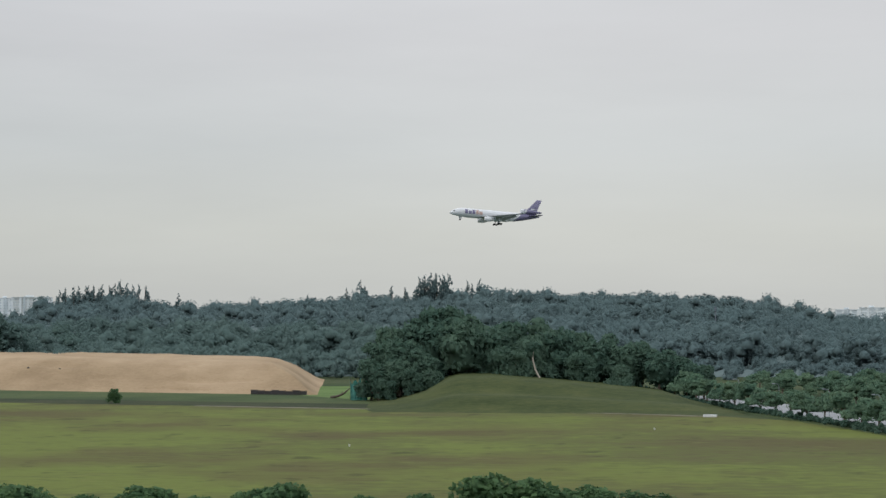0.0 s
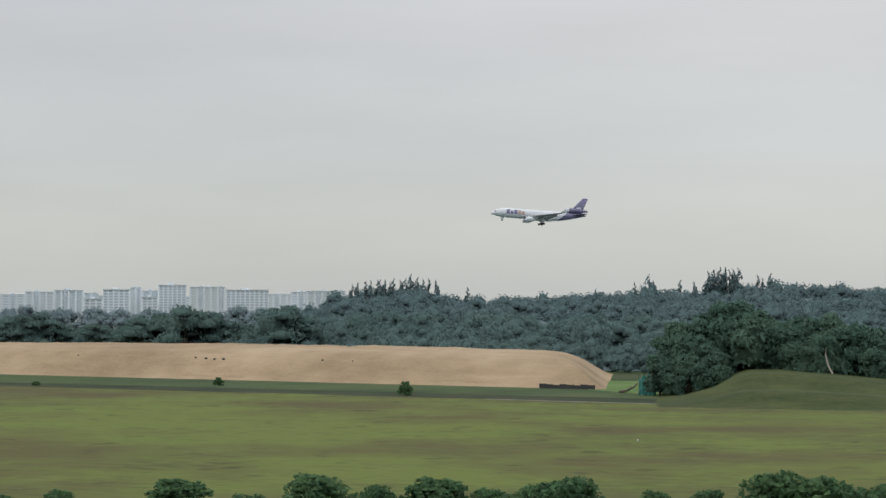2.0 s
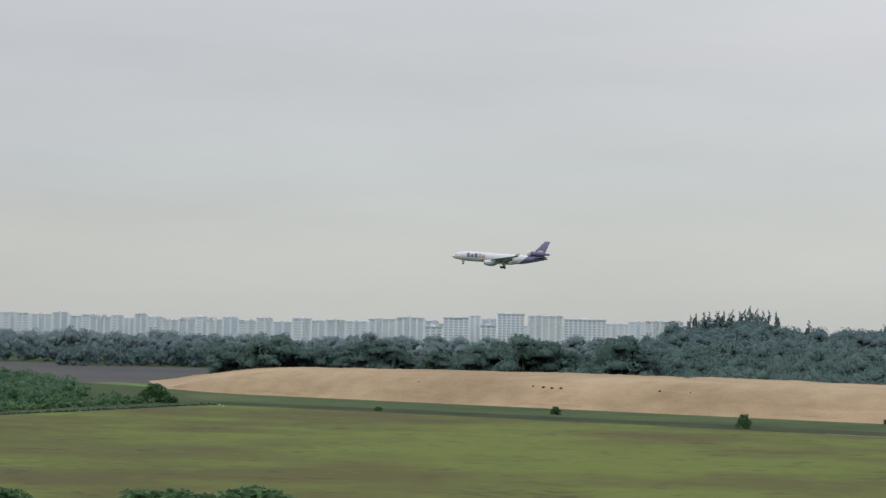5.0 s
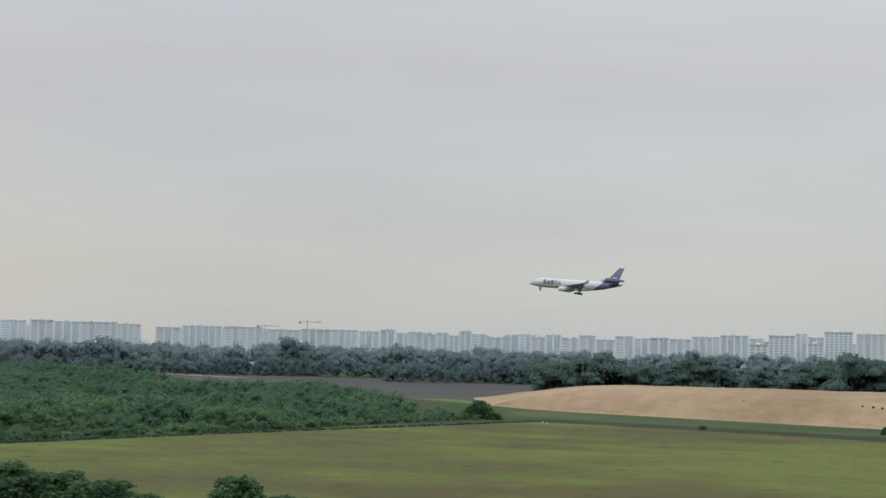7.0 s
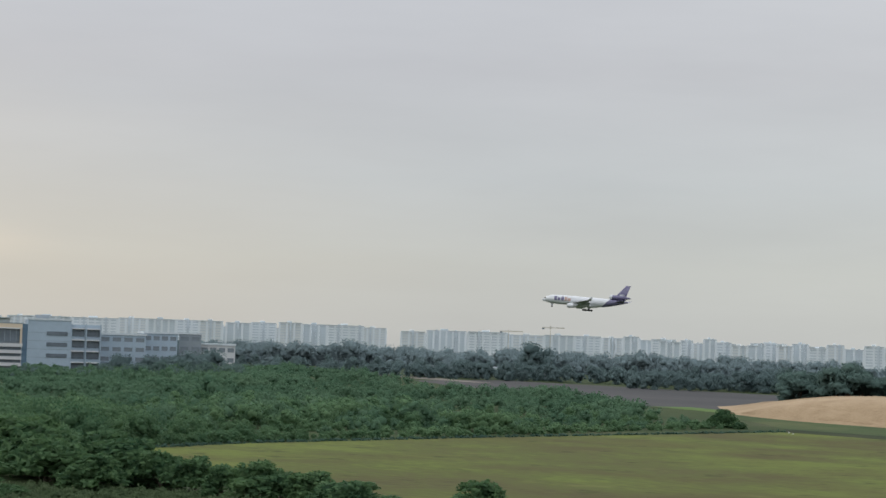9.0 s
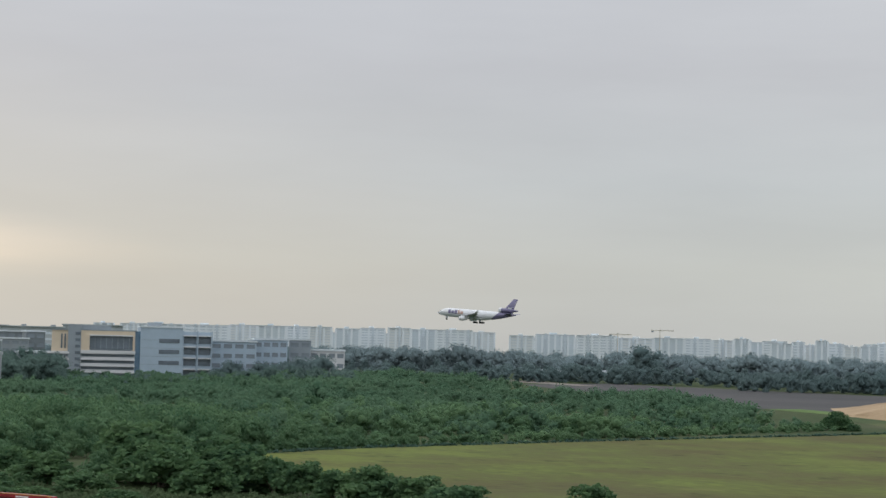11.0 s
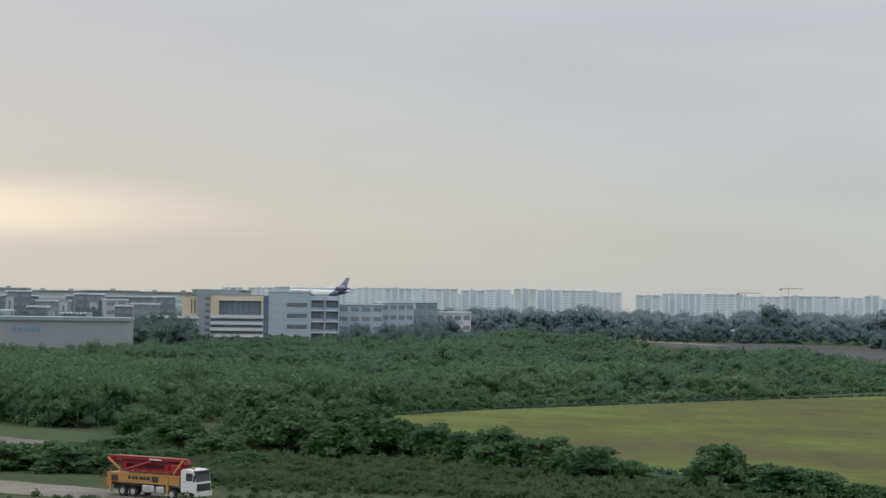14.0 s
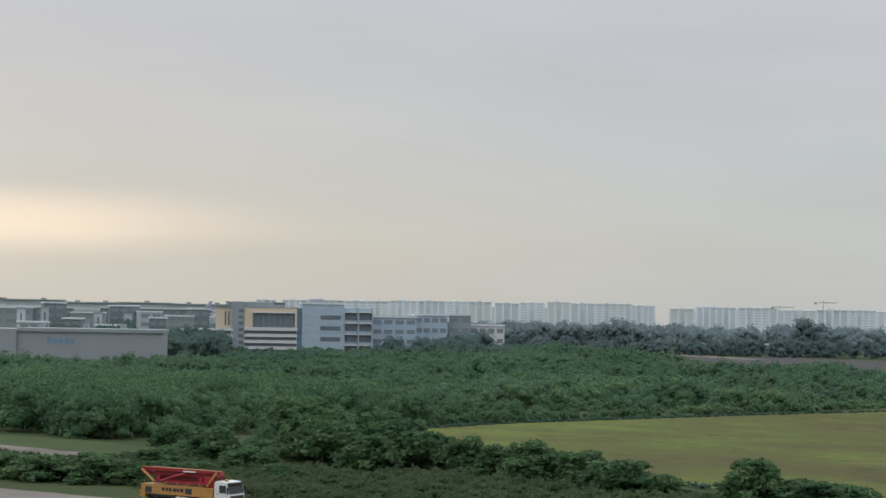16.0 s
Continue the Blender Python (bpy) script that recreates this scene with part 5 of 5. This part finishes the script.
def pump_truck():
    ob = thing("pump_truck", pose(-129.7, 97.7, 0.05, 0, 0, 14) @ Matrix.Diagonal((0.88, 0.9, 0.93, 1)), "parked concrete pump truck, white cab, yellow deck and folded red boom", "truck")
    # cab: side profile swept over its width
    bm = bmesh.new()
    prof = [(3.65, 0.75), (5.45, 0.75), (5.5, 1.4), (5.42, 1.85), (5.2, 2.65), (5.0, 2.85), (3.9, 2.9), (3.65, 2.78)]
    loft(bm, [[(x, y, z) for x, z in prof] for y in (-1.22, -1.14, 1.14, 1.22)])
    for v in bm.verts:
        if abs(v.co.y) > 1.2:
            v.co.x = 4.4 + (v.co.x - 4.4) * 0.965
            v.co.z = 1.9 + (v.co.z - 1.9) * 0.97
    cab = part("cab", bm, M["cab_white"], ob, "white cab")
    bm = bmesh.new()
    loft(bm, [[(5.47, y, 1.78), (5.27, y, 2.6), (5.2, y, 2.6), (5.4, y, 1.78)] for y in (-1.08, 1.08)])
    part("windscreen", bm, M["black"], cab)
    for y in (-1.24, 1.2):
        part("side_window", boxes((4.3, 5.1, y, y + 0.04, 1.85, 2.55)), M["black"], cab)
        part("mirror", boxes((5.3, 5.5, y * 1.12, y * 1.12 + 0.12, 1.8, 2.4), bevel=0.02), M["black"], cab)
        part("door_handle", boxes((4.0, 4.2, y - 0.01, y + 0.05, 1.7, 1.76)), M["black"], cab)
    part("grille", boxes((5.47, 5.56, -1.0, 1.0, 0.95, 1.6)), M["black"], cab)
    part("bumper", boxes((5.2, 5.62, -1.22, 1.22, 0.42, 0.85), bevel=0.05), M["cab_white"], cab)
    for y in (-1.0, 0.72):
        part("headlight", boxes((5.6, 5.65, y, y + 0.28, 0.72, 0.95)), M["chrome"], cab)
    part("visor", boxes((5.12, 5.5, -1.1, 1.1, 2.62, 2.78), bevel=0.02), M["black"], cab)
    part("beacon", boxes((4.4, 4.7, -0.6, -0.3, 2.9, 3.08), bevel=0.03), M["amber"], cab)
    part("chassis", boxes((-5.4, 5.2, -0.45, 0.45, 0.6, 0.95)), M["black"], ob)
    # deck and its lockers
    part("deck", boxes((-5.6, 3.5, -1.25, 1.25, 1.3, 2.12), bevel=0.04), M["amber"], ob, "yellow-painted deck side")
    part("deck_edge", boxes((-5.65, 3.55, -1.28, 1.28, 2.08, 2.18)), M["amber"], ob)
    for i, (a, w) in enumerate(((-2.9, 0.35), (-2.4, 0.3), (-2.0, 0.35), (-1.45, 0.4), (-1.0, 0.3), (-0.6, 0.45))):
        part("lettering_bar", boxes((a, a + w, -1.272, -1.25, 1.65, 1.95)), M["hoard"], ob)
    part("locker_window", boxes((0.1, 0.9, -1.275, -1.25, 1.5, 2.0)), M["black"], ob)
    part("water_tank", boxes((-1.2, 0.3, -1.2, 1.2, 0.5, 1.2), bevel=0.12), M["chrome"], ob)
    part("fuel_tank", boxes((0.5, 1.6, -1.2, 1.2, 0.5, 1.15), bevel=0.15), M["chrome"], ob)
    part("mudguard", boxes((-4.5, -1.5, -1.25, 1.25, 1.15, 1.27)), M["black"], ob)
    # folded boom: four box beams stacked and nested, with dark gaps between them
    BEAMS = ((-6.2, 3.7, 3.42, 3.76, -0.5, 0.1), (-6.0, 3.3, 3.0, 3.3, -0.15, 0.5), (-4.2, 3.5, 2.58, 2.86, 0.1, 0.7), (-3.4, 2.4, 2.32, 2.62, -0.75, -0.25))
    for x0, x1, z0, z1, y0, y1 in BEAMS:
        bm = bmesh.new()
        loft(bm, [[(x, y, z) for y, z in ((y0, z0 + e), (y1, z0 + e), (y1, z1 - e * 0.4), (y0, z1 - e * 0.4))] for x, e in ((x0, 0.14), (x0 + 1.2, 0), (x1 - 1.5, 0), (x1, 0.14))])
        part("boom_section", bm, M["red"], ob, "folded red boom section")
    # added dark plate paints the shade in the gaps between beams
    part("boom_shade_plate", boxes((-4.8, 2.6, 0.0, 0.06, 2.3, 3.4)), M["maroon"], ob, "dark red plate painted as the shade between boom beams")
    part("boom_stripe", boxes((-6.0, 3.5, -0.53, -0.5, 3.7, 3.77)), M["amber"], ob, "yellow edge stripe")
    part("boom_mark", boxes((-0.9, 0.7, -0.53, -0.5, 3.46, 3.58)), M["cab_white"], ob, "white lettering bar")
    for x, z in ((-5.8, 3.3), (3.2, 3.3), (-4.0, 2.75), (1.4, 2.8)):
        bm = disc(bmesh.new(), 0.27, x, -0.6, 0.6, z, 14)
        part("boom_hinge", bm, M["red"], ob)
    for x0, z0, x1, z1 in ((-6.0, 3.5, -4.3, 2.45), (-3.6, 2.5, -0.4, 3.35), (3.5, 3.6, 2.4, 2.3)):
        bm = bmesh.new()
        tube(bm, [(x0, -0.72, z0), (x1, -0.78, z1)], [0.11, 0.11], 8)
        part("boom_ram", bm, M["amber"] if x0 > 3 or x0 < -5 else M["red"], ob)
    bm = bmesh.new()
    tube(bm, [(-4.3, -0.8, 2.4), (-1.0, -0.82, 2.34), (2.2, -0.8, 2.36)], [0.08, 0.08, 0.08], 8)
    part("delivery_pipe", bm, M["maroon"], ob)
    for x in (-5.2, -3.8, -2.4, -1.0, 0.4, 1.8):
        part("rail_post", boxes((x, x + 0.05, -1.26, -1.2, 2.18, 2.55)), M["amber"], ob)
    # black panel on the deck side paints the shade of a recess
    part("recess_shade_panel", boxes((-5.3, -4.2, -1.27, -1.24, 1.4, 1.95)), M["black"], ob)
    part("turret", boxes((1.9, 3.0, -0.7, 0.7, 2.2, 3.2), bevel=0.08), M["red"], ob)
    bm = bmesh.new()
    loft(bm, [[(-5.6 - s, y, z) for y, z in ((-0.9 + s * 0.3, 0.9), (0.9 - s * 0.3, 0.9), (1.0, 1.5), (-1.0, 1.5))] for s in (0, 0.7)])
    part("hopper", bm, M["amber"], ob)
    for x in (-5.3, 1.9):
        for y in (-1.3, 1.16):
            leg = part("outrigger", boxes((x, x + 0.28, y, y + 0.16, 0.45, 2.0), bevel=0.02), M["amber"], ob)
            part("foot_plate", boxes((x - 0.12, x + 0.4, y - 0.05, y + 0.2, 0.36, 0.45)), M["metal"], leg)
    for x in (4.45, 2.55, -2.3, -3.65):
        for side in (-1, 1):
            y0 = side * 1.22
            w = part("wheel", disc(bmesh.new(), 0.5, x, min(y0, y0 - side * 0.32), max(y0, y0 - side * 0.32), 0.5, 20), M["rubber"], ob)
            part("rim", disc(bmesh.new(), 0.27, x, min(y0, y0 + side * 0.02), max(y0, y0 + side * 0.02), 0.5, 14), M["chrome"], w)


pump_truck()


# ---- the aeroplane ----
def airfoil(chord, thick, n=9):
    """Closed outline (x from the leading edge backwards, z)."""
    up = []
    for i in range(n):
        k = (1 - math.cos(math.pi * i / (n - 1))) / 2
        t = thick * chord * 5 * (0.2969 * math.sqrt(k) - 0.126 * k - 0.3516 * k ** 2 + 0.2843 * k ** 3 - 0.1036 * k ** 4)
        up.append((k * chord, t))
    return up + [(x, -z * 0.8) for x, z in up[-2:0:-1]]


def wing_mesh(stations):
    """stations: (x of leading edge, y, z, chord, thickness share)."""
    return loft(bmesh.new(), [[(x - px, y, z + pz) for px, pz in airfoil(c, t)] for x, y, z, c, t in stations])


def fin_mesh(stations, y0=0.0):
    return loft(bmesh.new(), [[(x - px, y0 + pz, z) for px, pz in airfoil(c, t)] for x, z, c, t in stations])


def nacelle(bm, x0, length, y, z, r, n=20):
    prof = [(0, 0.80), (0.02, 0.88), (0.08, 0.97), (0.25, 1.0), (0.55, 0.95), (0.75, 0.78), (0.78, 0.60), (0.9, 0.46), (1.0, 0.30)]
    loft(bm, [[(x0 - k * length, y + q * r * math.cos(2 * math.pi * i / n), z + q * r * math.sin(2 * math.pi * i / n)) for i in range(n)] for k, q in prof])
    return bm


def aeroplane():
    ob = thing("cargo_aeroplane", Matrix(), "white three-engined cargo aeroplane with purple tail, gear lowered", "aeroplane")
    R = 3.0
    secs = [(0, 0.05, -0.9), (-0.5, 0.55, -0.85), (-1.5, 1.15, -0.65), (-3.2, 1.85, -0.35), (-5.5, 2.45, -0.12), (-8, 2.85, 0), (-11, 3.0, 0), (-24, 3.0, 0), (-38, 3.0, 0), (-43, 2.85, 0.12), (-48, 2.3, 0.55), (-53, 1.55, 1.05), (-57, 0.85, 1.4), (-59.5, 0.35, 1.6)]
    n = 28
    bm = loft(bmesh.new(), [[(x, r * math.cos(2 * math.pi * k / n), z + r * math.sin(2 * math.pi * k / n)) for k in range(n)] for x, r, z in secs])
    bmesh.ops.recalc_face_normals(bm, faces=bm.faces[:])
    rear = bm.copy()
    cut, nrm = Vector((-44.8, 0, 0)), Vector((1, 0, 1.1)).normalized()
    bmesh.ops.bisect_plane(bm, geom=bm.verts[:] + bm.edges[:] + bm.faces[:], plane_co=cut, plane_no=nrm, clear_inner=True)
    bmesh.ops.bisect_plane(rear, geom=rear.verts[:] + rear.edges[:] + rear.faces[:], plane_co=cut, plane_no=nrm, clear_outer=True)
    fus = smooth(part("fuselage", bm, M["plane_white"], ob))
    smooth(part("tail_fuselage", rear, M["plane_purple"], ob, "purple rear fuselage"))
    part("cockpit_window", loft(bmesh.new(), [[(x, y, z) for x, y, z in ((-2.0, s * 1.36, 0.2), (-3.3, s * 1.78, 0.45), (-3.5, s * 1.6, 1.0), (-2.5, s * 1.16, 0.75))] for s in (-1.03, 1.03)]), M["black"], fus)
    # livery: plain blocks in the colours of the titles
    for side in (-1, 1):
        for k, (x, w, h) in enumerate(((-9.7, 1.9, 2.7), (-12.1, 1.9, 2.0), (-14.5, 1.9, 2.7), (-16.9, 1.7, 2.7), (-19.0, 2.1, 2.0))):
            bm = bmesh.new()
            zs = [-0.6 + h * i / 4 for i in range(5)]
            loft(bm, [[(xx, side * (math.sqrt(max(0.1, R * R - z * z)) + e), z) for z, e in [(z, 0.04) for z in zs] + [(z, -0.1) for z in zs[::-1]]] for xx in (x, x - w)])
            bmesh.ops.recalc_face_normals(bm, faces=bm.faces[:])
            part("title_block", bm, M["plane_purple"] if k < 3 else M["plane_orange"], fus)
    smooth(part("belly_fairing", loft(bmesh.new(), [[(x, 2.2 * q * math.cos(2 * math.pi * k / 16), -2.1 + 1.5 * q * math.sin(2 * math.pi * k / 16)) for k in range(16)] for x, q in ((-20, 0.2), (-24, 1), (-34, 1.05), (-38, 0.9), (-42, 0.2))]), M["plane_white"], ob))
    for s in (-1, 1):
        wing = smooth(part("wing", wing_mesh([(-19.5, s * 2.0, -1.9, 13.5, 0.12), (-25.2, s * 9.0, -1.25, 8.6, 0.11), (-40.2, s * 25.0, 0.9, 2.8, 0.10)]), M["plane_grey"], ob, "grey swept wing"))
        smooth(part("winglet", loft(bmesh.new(), [[(-40.3 - dx - px, s * (25.0 + o) + pz, z) for px, pz in airfoil(c, 0.1)] for dx, o, z, c in ((0, 0, 0.9, 2.7), (1.1, 0.35, 1.9, 2.1), (2.6, 0.9, 3.3, 1.0))]), M["plane_white"], wing))
        part("flap", loft(bmesh.new(), [[(x, s * y, z), (x - c, s * y, z - c * 0.45), (x - c, s * y, z - c * 0.45 - 0.12), (x, s * y, z - 0.3)] for x, y, z, c in ((-32.5, 3.4, -2.1, 2.6), (-33.6, 9.0, -1.45, 2.2), (-38.5, 18.5, -0.1, 1.4))]), M["plane_grey"], wing)
        eng = smooth(part("engine", nacelle(bmesh.new(), -21.2, 6.6, s * 8.4, -3.4, 1.5), M["plane_white"], ob, "white turbofan engine"))
        part("intake", disc_x(-21.35, 1.1, s * 8.4, -3.45), M["black"], eng)
        part("pylon", boxes((-28.5, -22.5, s * 8.4 - 0.2, s * 8.4 + 0.2, -2.5, -1.2)), M["plane_white"], eng)
        smooth(part("tailplane", wing_mesh([(-50.5, s * 0.9, 1.3, 6.6, 0.1), (-57.0, s * 9.0, 2.4, 2.6, 0.09)]), M["plane_purple"], ob, "purple tailplane"))
    fin = smooth(part("tail_fin", fin_mesh([(-48.3, 2.4, 9.2, 0.07), (-50.7, 5.2, 7.0, 0.09), (-57.1, 12.4, 3.3, 0.09)]), M["plane_purple"], ob, "tall purple tail fin"))
    part("fin_mark", boxes((-56.4, -53.4, -0.5, 0.5, 5.7, 6.5)), M["plane_white"], fin)
    ce = smooth(part("centre_engine", nacelle(bmesh.new(), -47.2, 13.6, 0, 4.35, 1.5), M["plane_purple"], ob, "purple tail engine through the fin"))
    part("intake_lip", loft(bmesh.new(), [[(x, r * math.cos(2 * math.pi * k / 20), 4.35 + r * math.sin(2 * math.pi * k / 20)) for k in range(20)] for x, r in ((-46.9, 1.22), (-46.8, 1.38), (-47.6, 1.53), (-48.8, 1.56))]), M["plane_white"], ce)

    def gear(x, y, top, bottom, wheels, r):
        g = part("landing_gear", tube(bmesh.new(), [(x, y, top), (x, y, bottom + r)], [0.2, 0.16], 8), M["metal"], ob, "lowered landing gear leg")
        for dx, dy in wheels:
            part("wheel", disc(bmesh.new(), r, x + dx, y + dy - 0.2, y + dy + 0.2, bottom + r, 16), M["rubber"], g)
        part("gear_door", boxes((x - 0.9, x + 0.9, y * 1.12 - 0.04, y * 1.12 + 0.04, top - 1.5, top)), M["plane_white"], g)

    gear(-7.4, 0, -2.6, -5.2, ((0, -0.35), (0, 0.35)), 0.5)
    four = ((-0.85, -0.65), (-0.85, 0.65), (0.85, -0.65), (0.85, 0.65))
    gear(-32.2, -5.3, -2.2, -6.1, four, 0.66)
    gear(-32.2, 5.3, -2.2, -6.1, four, 0.66)
    gear(-33.0, 0, -3.2, -5.9, ((0, -0.45), (0, 0.45)), 0.6)
    return ob


def disc_x(x, r, y, z, n=18):
    return loft(bmesh.new(), [[(xx, y + r * math.cos(2 * math.pi * k / n), z + r * math.sin(2 * math.pi * k / n)) for k in range(n)] for xx in (x, x - 0.3)])


plane = aeroplane()
for ob in plane.children_recursive:
    ob.data.transform(Matrix.Scale(1.03, 4))
PLANE = [(0, 5.9, 1199.5, 85.1), (1, -72.7, 1181.8, 81.6), (2, -151.0, 1163.9, 77.9), (3, -229.0, 1145.8, 74.3), (4, -306.9, 1127.7, 70.5), (5, -384.7, 1109.4, 66.7), (6, -462.5, 1091.0, 62.8),
         (7, -540.3, 1072.4, 58.9), (8, -618.1, 1053.8, 54.9), (9, -696.1, 1034.9, 50.9), (10, -774.3, 1016.0, 46.8), (11, -852.8, 996.9, 42.7), (12, -931.6, 977.7, 38.5), (13, -1010.7, 958.4, 34.2),
         (14, -1090.3, 938.9, 29.9), (15, -1170.4, 919.3, 25.5), (16, -1251.1, 899.6, 21.0)]


# corrections that fit the aeroplane to the camera's view: metres up, degrees nose-up
VIEW_FIT = [(-1.9, 4.6), (-1.0, 4.2), (0.0, 3.8), (0.5, 3.5), (0.8, 3.4), (1.1, 3.4), (1.4, 3.4), (1.7, 3.4), (1.6, 3.4), (1.3, 3.4), (0.9, 3.4), (0.5, 3.4), (0.3, 3.4), (0.0, 3.4), (-2.6, 1.0), (-3.6, -1.0), (-4.8, -0.5)]


def motions():
    walk(plane, [(t, pose(x - 1.8, y, z + 0.9 - 0.15 * t + up, 0, 0, 193.5) @ pose(0, 0, 0, 0, -nose, 0)) for (t, x, y, z), (up, nose) in zip(PLANE, VIEW_FIT)])


motions()
